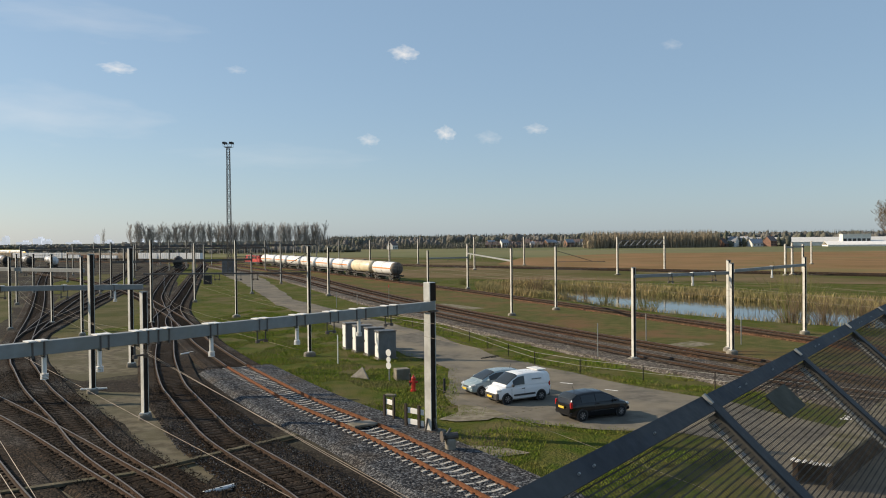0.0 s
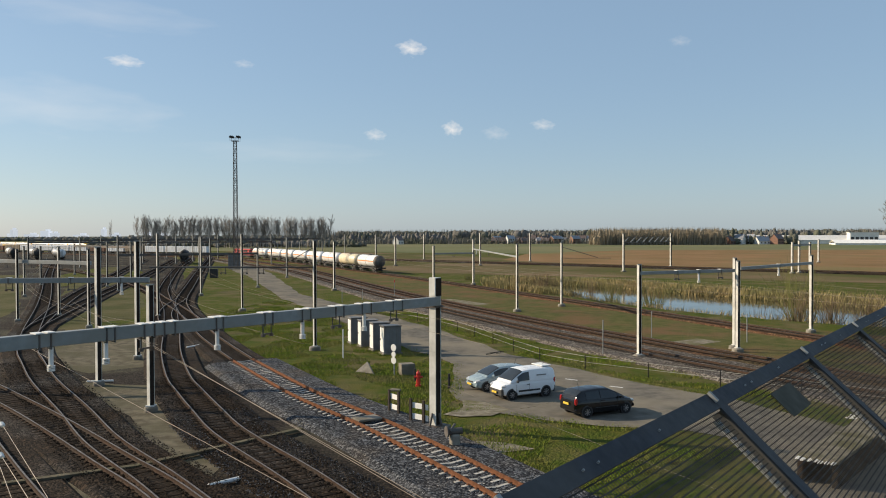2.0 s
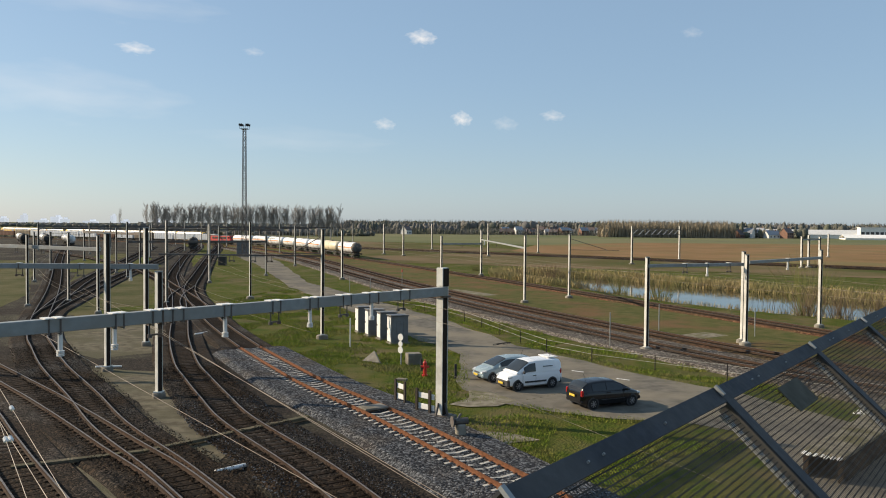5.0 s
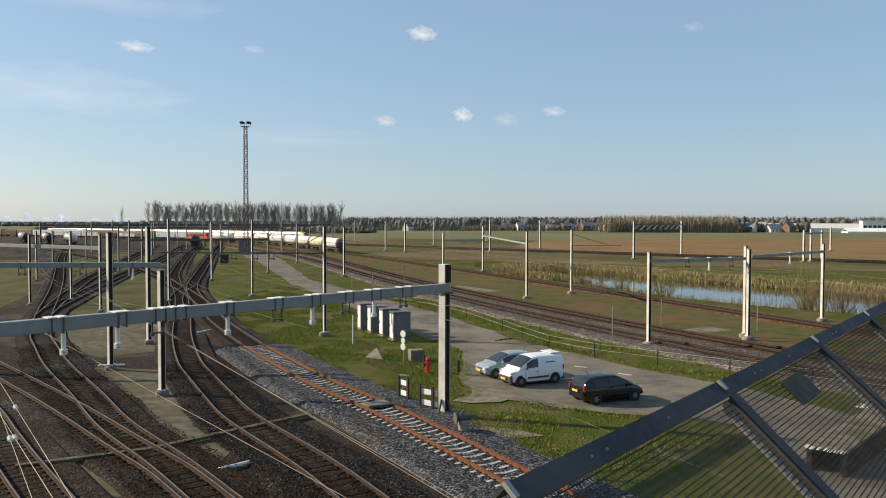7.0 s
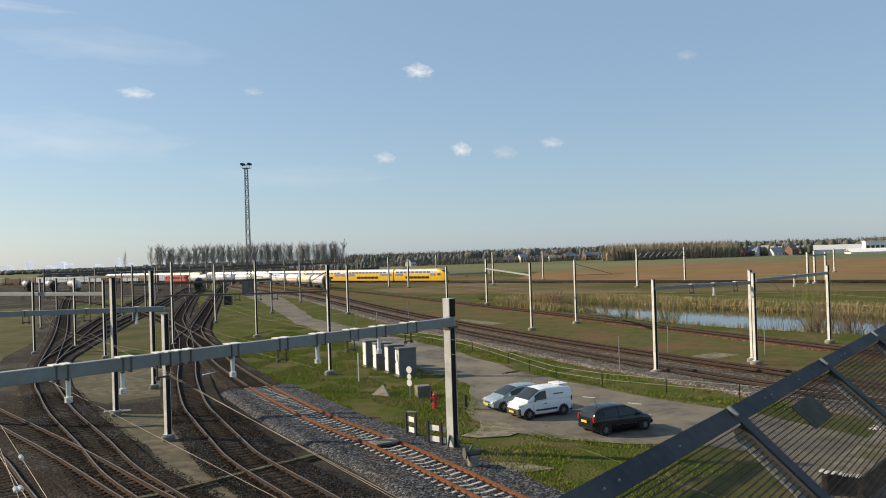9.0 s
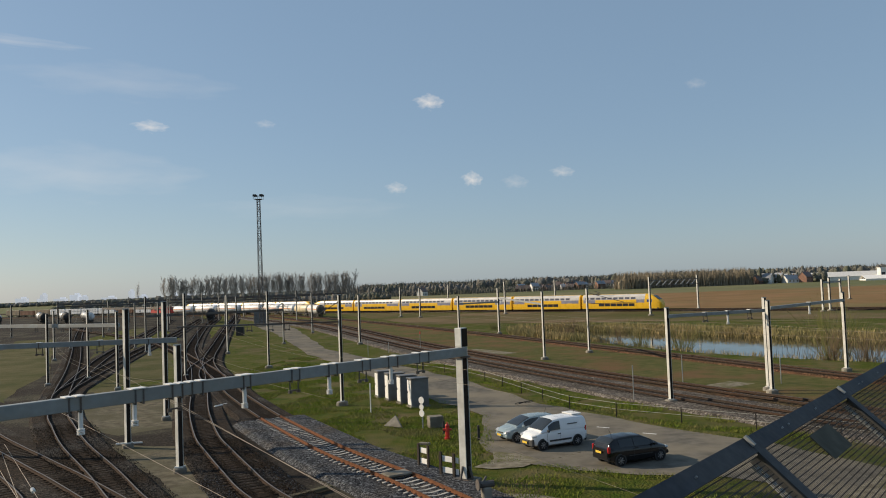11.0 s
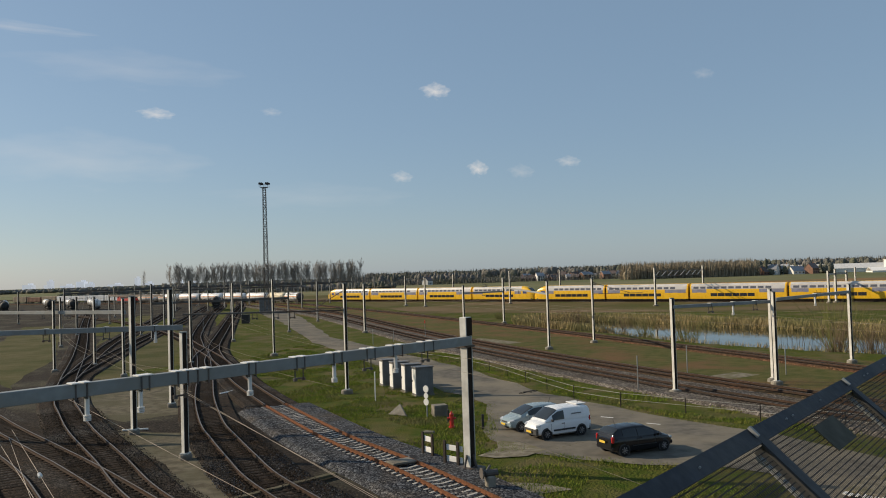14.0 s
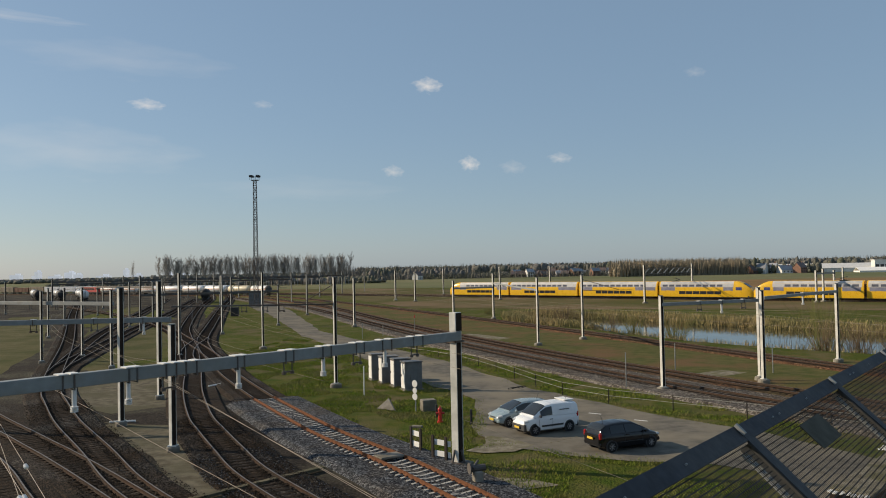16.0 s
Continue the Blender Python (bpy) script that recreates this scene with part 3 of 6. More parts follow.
def girder(a, b, z, deep, wide, material, label, posts=(), frames=(), clamps=(), ends=True):
    """A portal beam from a to b in the plan, with clamps, hanging posts and square hangers at fractions of its length."""
    a, b = Vector((*a, z)), Vector((*b, z))
    d = (b - a).normalized()
    ob = thing("portal_beam", label, "portal beam", "portal beams")
    bm = bmesh.new()
    bar(bm, a, b, wide, deep)
    part("beam", bm, material, ob, bevel=0.015)
    for u in clamps:
        c = a + (b - a) * u
        m = Matrix.Translation(c) @ d.to_track_quat("X", "Z").to_matrix().to_4x4()
        bm = bmesh.new()
        for s in (-1, 1):
            box(bm, (0, s * (wide / 2 + 0.012), -0.03), (0.05, 0.024, deep + 0.1), m)
        box(bm, (0, 0, -deep / 2 - 0.05), (0.05, wide + 0.06, 0.03), m)
        part("clamp", bm, STEEL_D, ob)
        bm = bmesh.new()
        box(bm, (0, 0, deep / 2 + 0.02), (0.26, wide + 0.1, 0.035), m)
        part("clamp_plate", bm, WHITE, ob, "pale clamp plate")
    for u in posts:
        c = a + (b - a) * u
        bm = bmesh.new()
        rod(bm, c - Vector((0, 0, deep / 2)), c - Vector((0, 0, deep / 2 + 0.6)), 0.08)
        for k in range(4):
            rod(bm, c - Vector((0, 0, deep / 2 + 0.62 + 0.05 * k)), c - Vector((0, 0, deep / 2 + 0.645 + 0.05 * k)), 0.13)
        part("hanging_post", bm, WHITE, ob, "white hanging insulator post")
    for u in frames:
        c = a + (b - a) * u - Vector((0, 0, deep / 2))
        bm = bmesh.new()
        for s in (-1, 1):
            bar(bm, c + d * 0.2 * s, c + d * 0.2 * s - Vector((0, 0, 0.42)), 0.04)
            rod(bm, c + d * 0.2 * s - Vector((0, 0, 0.52)), c + d * 0.2 * s - Vector((0, 0, 0.4)), 0.09)
        bar(bm, c - d * 0.24 - Vector((0, 0, 0.42)), c + d * 0.24 - Vector((0, 0, 0.42)), 0.06)
        part("hanger", bm, STEEL_D, ob, "dark square hanger with insulators")
    return ob


A0, B0 = Vector((-0.7, 39.5)), Vector((-13.6, 24.3))
E0 = A0 + (B0 - A0) * 1.55
girder(tuple(A0 - (B0 - A0) * 0.012), tuple(E0), 6.55, 0.44, 0.34, STEEL, "long grey steel portal beam over the yard tracks",
       posts=[u / 1.55 for u in (0.942, 0.852, 0.636, 0.431, 0.254)], frames=[u / 1.55 for u in (0.779, 0.521, 0.338, 0.159)],
       clamps=[u / 1.55 for u in (1.2, 1.22, 1.08, 1.1, 0.963, 0.945, 0.854, 0.84, 0.787, 0.768, 0.749, 0.728, 0.643, 0.628, 0.532, 0.513, 0.438, 0.416, 0.346, 0.323, 0.268, 0.24, 0.169, 0.138)])


def portal_column(x, y):
    ob = thing("portal_column", "heavy pale steel portal column bolted to a concrete foot", "column", "", pose(x, y, 0))
    r = Matrix.Rotation(radians(50), 4, "Z")
    bm = bmesh.new()
    web = bmesh.new()
    h_pole(bm, 0, 0, 0.25, 7.0, 0.42, 140, web)
    part("shaft", bm, STEEL_W, ob)
    # web coloured dark in place of the shade between the flanges
    part("web", web, SHADE_DARK, ob, "web of the column, shade put into its dark colour")
    bm = bmesh.new()
    box(bm, (0, 0, 7.25), (0.46, 0.46, 0.95), r)
    part("head", bm, STEEL_W, ob, bevel=0.03)
    # thin plate added to paint the shade on the head's off-sun side
    bm = bmesh.new()
    box(bm, (0, -0.236, 7.25), (0.42, 0.012, 0.90), r)
    part("head_panel", bm, SHADE_DARK, ob, "added dark plate for the shaded side of the head")
    bm = bmesh.new()
    box(bm, (0, 0, 6.28), (0.62, 0.62, 0.1), r)
    part("bearing_plate", bm, STEEL_D, ob)
    bm = bmesh.new()
    for a in range(4):
        q = Matrix.Rotation(radians(50 + 90 * a), 4, "Z")
        bar(bm, q @ Vector((0.22, 0, 0.9)), q @ Vector((0.42, 0, 0.3)), 0.05, 0.12)
    box(bm, (0, 0, 0.27), (0.9, 0.9, 0.05), r)
    part("base_plate", bm, STEEL_D, ob)
    bm = bmesh.new()
    box(bm, (0, 0, 0.05), (1.15, 1.15, 0.45), r)
    part("footing", bm, CONC, ob, bevel=0.04)


portal_column(-0.7, 39.8)
portal_column(E0.x, E0.y)
girder((-38, 51.2), (-20, 52.6), 6.9, 0.34, 0.28, STEEL, "grey steel portal beam across the yard", posts=(0.3, 0.9), frames=(0.5, 0.72), clamps=(0.3, 0.5, 0.72, 0.9))
mast(-37.6, 51.2, 7.4, 0.34, STEEL)
girder((-60, 96), (-38.2, 84), 6.9, 0.4, 0.3, STEEL, "weathered portal beam over far yard tracks", frames=(0.2, 0.4, 0.6, 0.8))
girder((-57.4, 136.7), (-35.8, 147.7), 6.4, 0.4, 0.3, STEEL_D, "weathered portal beam over far yard tracks", frames=(0.3, 0.6))
girder((-26, 68.5), (-11.5, 67.6), 7.1, 0.14, 0.14, STEEL_D, "slim dark cross beam carrying overhead wires", frames=(0.45, 0.58, 0.68))
girder((-93.2, 196.2), (-68.5, 170), 7.2, 0.5, 0.3, STEEL_D, "weathered portal beam over far yard tracks", frames=(0.3, 0.7))
girder((-110, 235), (-57.7, 256.7), 7.6, 0.5, 0.4, STEEL_D, "weathered portal beam over far yard tracks", frames=(0.2, 0.4, 0.6, 0.8))
girder((-140, 262), (-91.6, 264.7), 7.4, 0.5, 0.4, STEEL_D, "weathered portal beam over far yard tracks", frames=(0.3, 0.6))
girder((-160, 300), (-58.8, 311.6), 7.8, 0.55, 0.4, STEEL_D, "weathered portal beam over far yard tracks", frames=(0.2, 0.4, 0.6, 0.8))
girder((-150, 340), (-55.7, 347.7), 8.0, 0.55, 0.4, STEEL_D, "weathered portal beam over far yard tracks", frames=(0.2, 0.4, 0.6, 0.8))
girder((15.1, 62.8), (24.6, 67.2), 6.78, 0.26, 0.26, STEEL, "pale steel portal beam over two main tracks", posts=(0.58,), frames=(0.36, 0.8), clamps=(0.36, 0.58, 0.8))
girder((24.6, 67.0), (36.1, 79.0), 6.95, 0.26, 0.26, STEEL, "pale steel portal beam over the freight track", posts=(0.5,), clamps=(0.5,))
girder((-2.9, 150), (4.8, 154.9), 6.2, 0.3, 0.26, STEEL, "slim steel portal beam over the main tracks", frames=(0.5,))
girder((4.8, 154.9), (8.7, 100.9), 7.0, 0.22, 0.22, STEEL, "slim steel portal beam over the main tracks", frames=(0.45,), posts=(0.1,))
girder((84.6, 195.5), (92.5, 203.3), 7.0, 0.4, 0.3, STEEL, "far pale portal beam", frames=(0.4,))


def lattice_beam(a, b, z):
    ob = thing("lattice_beam", "dark lattice portal beam with slanting struts", "portal beam", "portal beams")
    a, b = Vector((*a, z)), Vector((*b, z))
    up = Vector((0, 0, 1.4))
    for o, nm in ((Vector(), "lower_chord"), (up, "upper_chord")):
        bm = bmesh.new()
        bar(bm, a + o, b + o, 0.14)
        part(nm, bm, STEEL_D, ob)
    for k in range(8):
        bm = bmesh.new()
        bar(bm, a + (b - a) * (k / 8), a + (b - a) * ((k + 0.8) / 8) + up, 0.16)
        part("strut", bm, STEEL, ob)


lattice_beam((45.6, 206.8), (66.0, 235.7), 7.6)


def wire_run(pts, z, label, sag=0.0, r=0.007):
    line = spline(pts, 4.0)
    vs, fs = [], []
    for i, (p, (d, s)) in enumerate(zip(line, normals(line))):
        zz = z - sag * math.sin(math.pi * ((i * 4.0 / 50) % 1.0))
        for a in range(3):
            vs.append(p + s * r * math.cos(a * 2.094) + Vector((0, 0, zz + r * math.sin(a * 2.094))))
    for i in range(len(line) - 1):
        for a in range(3):
            fs.append((i * 3 + a, i * 3 + (a + 1) % 3, i * 3 + 3 + (a + 1) % 3, i * 3 + 3 + a))
    return tagged(sheet("catenary_wire", vs, fs, WIRE), label, "overhead wire", "overhead wires")


for tr in (TRACK_1[2:], TRACK_2[2:], TRACK_3[2:], TRACK_A, TRACK_B):
    wire_run(tr, 5.6, "thin dark copper contact wire over the track")
    wire_run(tr, 6.35, "thin dark messenger wire sagging between masts", 0.5, 0.006)
wire_run([tuple((YP + YD * s)[:2]) for s in (-300, 0, 300)], 6.0, "far contact wire over the main line", r=0.02)

# ---------------------------------------------------------------- light tower


def light_tower(x, y, h):
    ob = thing("light_tower", "tall grey lattice floodlight tower over the yard", "light tower", "", pose(x, y, 0))
    w0, w1 = 0.62, 0.40
    bm = bmesh.new()
    for sx in (-1, 1):
        for sy in (-1, 1):
            rod(bm, (sx * w0, sy * w0, 0), (sx * w1, sy * w1, h), 0.08, 0.065, 6)
    part("tower_frame", bm, STEEL_D, ob)
    n = 26
    bm = bmesh.new()
    for k in range(n):
        z0, z1 = h * k / n, h * (k + 1) / n
        a, b = w0 + (w1 - w0) * k / n, w0 + (w1 - w0) * (k + 1) / n
        s = 1 if k % 2 else -1
        for q in range(4):
            r = Matrix.Rotation(radians(90 * q), 3, "Z")
            bar(bm, r @ Vector((s * a, a, z0)), r @ Vector((-s * b, b, z1)), 0.09)
            bar(bm, r @ Vector((-b, b, z1)), r @ Vector((b, b, z1)), 0.08)
    part("lattice", bm, STEEL_D, ob)
    bm = bmesh.new()
    box(bm, (0, 0, h + 0.05), (2.0, 1.8, 0.12))
    for s in (-1, 1):
        bar(bm, (-1.5, s * 0.9, h + 1.0), (1.5, s * 0.9, h + 1.0), 0.07)
        for u in (-1.2, 0, 1.2):
            bar(bm, (u, s * 0.9, h), (u, s * 0.9, h + 1.0), 0.07)
    part("platform", bm, STEEL_D, ob)
    for u in (-1.5, -0.9, 0.9, 1.5):
        for s in (-0.7, 0.7):
            bm = bmesh.new()
            box(bm, (0, 0, 0), (0.5, 0.4, 0.6), Matrix.Translation((u * 0.8, s, h + 1.2)) @ Matrix.Rotation(radians(12 * u), 4, "Y"))
            part("floodlight", bm, DARK, ob, bevel=0.04)
    bm = bmesh.new()
    box(bm, (0, 0, 0.1), (2.6, 2.6, 0.5))
    part("footing", bm, CONC, ob, bevel=0.05)


light_tower(-61.0, 226, 36.6)

# ---------------------------------------------------------------- trackside boxes and small things


def cabinet(x, y, w, d, h, turn):
    ob = thing("relay_cabinet", "grey steel relay cabinet on grass, sunlit side painted white", "cabinet", "relay cabinets", pose(x, y, -0.02, 0, 0, turn))
    bm = bmesh.new()
    box(bm, (0, 0, h / 2 + 0.1), (w, d, h))
    part("body", bm, CABG, ob, bevel=0.03)
    bm = bmesh.new()
    box(bm, (0, 0, h + 0.15), (w + 0.14, d + 0.14, 0.09))
    part("roof", bm, CABG, ob, bevel=0.02)
    # white panel paints the sunlight on the cabinet's left face
    bm = bmesh.new()
    box(bm, (-w / 2 - 0.015, 0, h / 2 + 0.1), (0.03, d * 0.86, h * 0.9))
    door = part("door", bm, WHITE, ob, "door whitened to read as the sunlit side")
    bm = bmesh.new()
    box(bm, (-w / 2 - 0.05, d * 0.3, h * 0.55), (0.04, 0.03, 0.16))
    part("handle", bm, DARK, door)
    bm = bmesh.new()
    for k in range(4):
        box(bm, (-w * 0.3 + 0.2 * k * w, -d / 2 - 0.008, h * 0.5), (w * 0.17, 0.016, h * 0.85))
    part("panel", bm, CABG, ob)
    bm = bmesh.new()
    box(bm, (0, 0, 0.0), (w + 0.2, d + 0.2, 0.24))
    part("plinth", bm, CONC, ob)


CABG = mat("cabinet_grey_paint", (0.16, 0.165, 0.17), (0.13, 0.135, 0.14), 0.55, scale=2, c3=(0.12, 0.11, 0.10), scale2=0.8, bump=0.05)
for x, y in ((-8.35, 72.0), (-7.2, 69.9), (-5.95, 67.9), (-4.85, 65.6)):
    cabinet(x, y, 1.5, 1.0, 2.2, 24)


def hydrant():
    ob = thing("hydrant", "red fire hydrant on a small slab in grass", "hydrant", "", pose(-2.0, 51.3, 0))
    bm = bmesh.new()
    rod(bm, (0, 0, 0), (0, 0, 0.12), 0.2)
    rod(bm, (0, 0, 0.1), (0, 0, 0.85), 0.13)
    bmesh.ops.create_uvsphere(bm, u_segments=10, v_segments=6, radius=0.15, matrix=Matrix.Translation((0, 0, 0.85)))
    part("body", bm, RED, ob, smooth=True)
    bm = bmesh.new()
    rod(bm, (-0.28, 0, 0.62), (0.28, 0, 0.62), 0.075)
    part("outlet", bm, RED, ob)
    bm = bmesh.new()
    rod(bm, (0, 0, 0.98), (0, 0, 1.08), 0.05, n=6)
    part("valve_nut", bm, RED, ob)


hydrant()


def bar_sign(x, y, turn, extra=0.0):
    ob = thing("bar_sign", "low sign with two white boards on dark posts", "sign", "bar signs", pose(x, y, -0.1, 0, 0, turn))
    for s in (-0.45, 0.45):
        bm = bmesh.new()
        box(bm, (s, 0, 0.72), (0.15, 0.09, 1.6))
        part("post", bm, WOODP, ob)
    for z in (1.18, 0.62):
        bm = bmesh.new()
        box(bm, (extra / 2, 0.065, z), (0.94 + extra, 0.035, 0.28))
        part("board", bm, WHITE, ob, bevel=0.008)


WOODP = mat("weathered_post", (0.07, 0.058, 0.05), (0.045, 0.038, 0.033), 0.85, scale=8, bump=0.3, bscale=25)
bar_sign(-3.0, 42.7, -52)
bar_sign(-1.65, 40.45, -40, 0.25)


def disc_post(x, y):
    ob = thing("disc_post", "thin post with two white round plates", "sign post", "", pose(x, y, 0, 0, 0, -40))
    bm = bmesh.new()
    rod(bm, (0, 0, 0), (0, 0, 2.05), 0.045)
    part("post", bm, STEEL, ob)
    for z, r in ((1.95, 0.25), (1.48, 0.2), (1.05, 0.24)):
        bm = bmesh.new()
        rod(bm, (0, -0.05, z), (0, -0.085, z), r, n=16)
        part("plate", bm, WHITE, ob)


disc_post(-3.85, 55.4)
bm = bmesh.new()
rod(bm, (-8.5, 63.2, -0.2), (-8.5, 63.2, 2.3), 0.05, n=6)
tagged(part("marker_post", bm, WHITE), "plain pale post beside the relay cabinets", "post", "marker posts")


def block(name, label, cat, x, y, s, turn, material, tilt=0, z=None, bev=0.03):
    bm = bmesh.new()
    box(bm, (0, 0, 0), s)
    ob = part(name, bm, material, bevel=bev)
    ob.matrix_basis = pose(x, y, s[2] / 2 - 0.04 if z is None else z, 0, tilt, turn)
    return tagged(ob, label, cat)


block("equipment_box", "small grey concrete equipment box in grass", "box", -3.0, 55.9, (1.0, 0.8, 0.8), 20, CONC)
bm = bmesh.new()
wedge = [[bm.verts.new((x, y, z)) for x, z in ((-1.0, -0.1), (1.1, -0.1), (-0.15, 1.05))] for y in (-0.16, 0.16)]
bm.faces.new(wedge[0])
bm.faces.new(wedge[1][::-1])
for k in range(3):
    bm.faces.new((wedge[0][k], wedge[1][k], wedge[1][(k + 1) % 3], wedge[0][(k + 1) % 3]))
bmesh.ops.recalc_face_normals(bm, faces=bm.faces[:])
slab = part("concrete_slab", bm, CONC, bevel=0.03)
slab.matrix_basis = pose(-6.0, 56.3, 0.03, -38, 0, -32) @ Matrix.Scale(0.8, 4)
tagged(slab, "broken triangular concrete slab leaning in the grass", "slab")
block("concrete_kerb", "long pale concrete block beside the column foot", "block", -0.9, 38.9, (1.0, 0.3, 0.28), -30, CONC)
block("rubble", "broken concrete lump lying in the grass", "rubble", -3.4, 49.9, (0.7, 0.3, 0.15), -20, CONC)
block("bollard", "short black bollard beside the hydrant", "bollard", 0.0, 50.6, (0.16, 0.16, 1.0), 0, DARK)
block("bollard", "short black bollard beside the hydrant", "bollard", -2.3, 53.2, (0.14, 0.14, 0.9), 0, DARK)
block("track_crossing_plate", "flat worn timber plate between the rails", "plate", -4.25, 40.75, (0.9, 1.35, 0.12), -56, CONC, 0, 0.38)


def stump():
    ob = thing("winch_post", "concrete stump with a rusty winch on top", "post", "", pose(0.25, 36.1, -0.12, 0, 0, 20))
    bm = bmesh.new()
    box(bm, (0, 0, 0.4), (0.42, 0.42, 0.95))
    part("stump", bm, CONC, ob, bevel=0.05)
    bm = bmesh.new()
    rod(bm, (-0.35, 0, 1.0), (0.35, 0, 1.0), 0.16, n=10)
    rod(bm, (-0.3, -0.2, 1.05), (0.1, 0.25, 1.25), 0.06)
    part("winch", bm, STEEL_D, ob)
    bm = bmesh.new()
    rod(bm, (-0.42, 0, 1.0), (-0.36, 0, 1.0), 0.26, n=12)
    part("wheel", bm, STEEL_D, ob)


stump()
bm = bmesh.new()
for a, b in (((-17.5, 30.6), (-13.2, 33.0)), ((-13.2, 33.0), (-9.4, 37.2)), ((-9.4, 37.2), (-7.4, 39.4))):
    bar(bm, (*a, 0.16), (*b, 0.16), 0.3, 0.14)
tagged(part("cable_trough", bm, SANDY), "dull brown cable trough crossing the yard tracks", "cable trough")


def pipe(x0, y0, x1, y1, r, z):
    bm = bmesh.new()
    rod(bm, (x0, y0, z), (x1, y1, z), r, n=10)
    bmesh.ops.create_uvsphere(bm, u_segments=10, v_segments=6, radius=r * 1.05, matrix=Matrix.Translation((x0, y0, z)))
    return tagged(part("pipe", bm, WHITE, smooth=True), "short white pipe lying on the cinder ground", "pipe")


pipe(-9.35, 30.6, -8.45, 31.5, 0.09, 0.12)
pipe(-22.7, 68.3, -22.1, 69.6, 0.1, 0.12)
pipe(-24.2, 52.6, -22.6, 52.9, 0.07, 0.1)
for x, y, h in ((12.5, 64.2, 2.9), (19.1, 74.6, 2.6), (27.1, 72.0, 2.6), (-15.6, 115.2, 2.3), (-8.6, 124.7, 2.5), (-13.1, 119.9, 1.6)):
    bm = bmesh.new()
    rod(bm, (x, y, -0.2), (x, y, h), 0.045, n=6)
    tagged(part("marker_post", bm, STEEL), "thin pale trackside marker post", "post", "marker posts")
bm = bmesh.new()
rod(bm, (-8.6, 124.7, 2.3), (-8.6, 124.7, 2.75), 0.08, n=8)
tagged(part("signal_lamp", bm, RED), "red-capped marker on a post", "signal")
block("signal_cabinet", "tall grey switch cabinet by the yard lane", "cabinet", -63.3, 233.0, (3.4, 2.6, 4.6), 10, CABG)
block("relay_box", "dark equipment box at the yard edge", "cabinet", -54.2, 182.0, (1.7, 1.4, 2.1), 5, DARK)


def fence_line():
    ob = thing("wire_fence", "low wire fence on thin posts along the lane", "fence")
    pts = spline([(-9, 98), (-0.3, 83.5), (6.6, 62.9), (9.4, 58.2), (17.3, 51.4), (26, 44)], 5.0)
    for p in pts:
        bm = bmesh.new()
        bar(bm, p + Vector((0, 0, -0.2)), p + Vector((0, 0, 1.05)), 0.06)
        part("post", bm, WOODP, ob)
    for z in (0.55, 0.98):
        for a, b in zip(pts, pts[1:]):
            bm = bmesh.new()
            bar(bm, a + Vector((0, 0, z)), b + Vector((0, 0, z)), 0.018)
            part("wire", bm, WIREP, ob)


WIREP = mat("pale_wire", (0.45, 0.45, 0.40), (0.35, 0.34, 0.30), 0.6, 0.3)
fence_line()

# ---------------------------------------------------------------- parked cars


def paint(name, c, rough=0.25):
    return mat(name, c, tuple(v * 0.92 for v in c), rough, 0.0, scale=0.6, bump=0.0)


GLASS_CAR = mat("car_glass", (0.03, 0.035, 0.038), (0.022, 0.026, 0.03), 0.06, scale=1)
TYRE = mat("tyre_rubber", (0.02, 0.02, 0.02), (0.03, 0.03, 0.03), 0.85, scale=6)
RIM = mat("alloy_rim", (0.5, 0.5, 0.52), (0.4, 0.4, 0.42), 0.35, 0.7, scale=4)
LAMP = mat("headlight_glass", (0.6, 0.62, 0.63), (0.5, 0.52, 0.54), 0.1, scale=4)
TAIL = mat("tail_light_red", (0.45, 0.02, 0.02), (0.35, 0.015, 0.015), 0.2, scale=4)
PLATE = mat("yellow_plate", (0.75, 0.5, 0.05), (0.7, 0.46, 0.05), 0.5, scale=4)
TRIM = mat("black_plastic_trim", (0.03, 0.03, 0.032), (0.04, 0.04, 0.04), 0.6, scale=6)


def loft(rings, closed_ends=True):
    bm = bmesh.new()
    rows = [[bm.verts.new(p) for p in r] for r in rings]
    n = len(rings[0])
    for a, b in zip(rows, rows[1:]):
        for k in range(n):
            bm.faces.new((a[k], a[(k + 1) % n], b[(k + 1) % n], b[k]))
    if closed_ends:
        bm.faces.new(rows[0][::-1])
        bm.faces.new(rows[-1])
    bmesh.ops.recalc_face_normals(bm, faces=bm.faces[:])
    return bm


def pane(corners, out, thick=0.012):
    """A thin glass plate through four corners, moved outwards."""
    c = [Vector(p) for p in corners]
    n = (c[1] - c[0]).cross(c[3] - c[0]).normalized()
    if n.dot(Vector(out)) < 0:
        n = -n
    bm = bmesh.new()
    lo = [bm.verts.new(p + n * 0.002) for p in c]
    hi = [bm.verts.new(p + n * thick) for p in c]
    bm.faces.new(lo)
    bm.faces.new(hi)
    for k in range(4):
        bm.faces.new((lo[k], lo[(k + 1) % 4], hi[(k + 1) % 4], hi[k]))
    bmesh.ops.recalc_face_normals(bm, faces=bm.faces[:])
    return bm


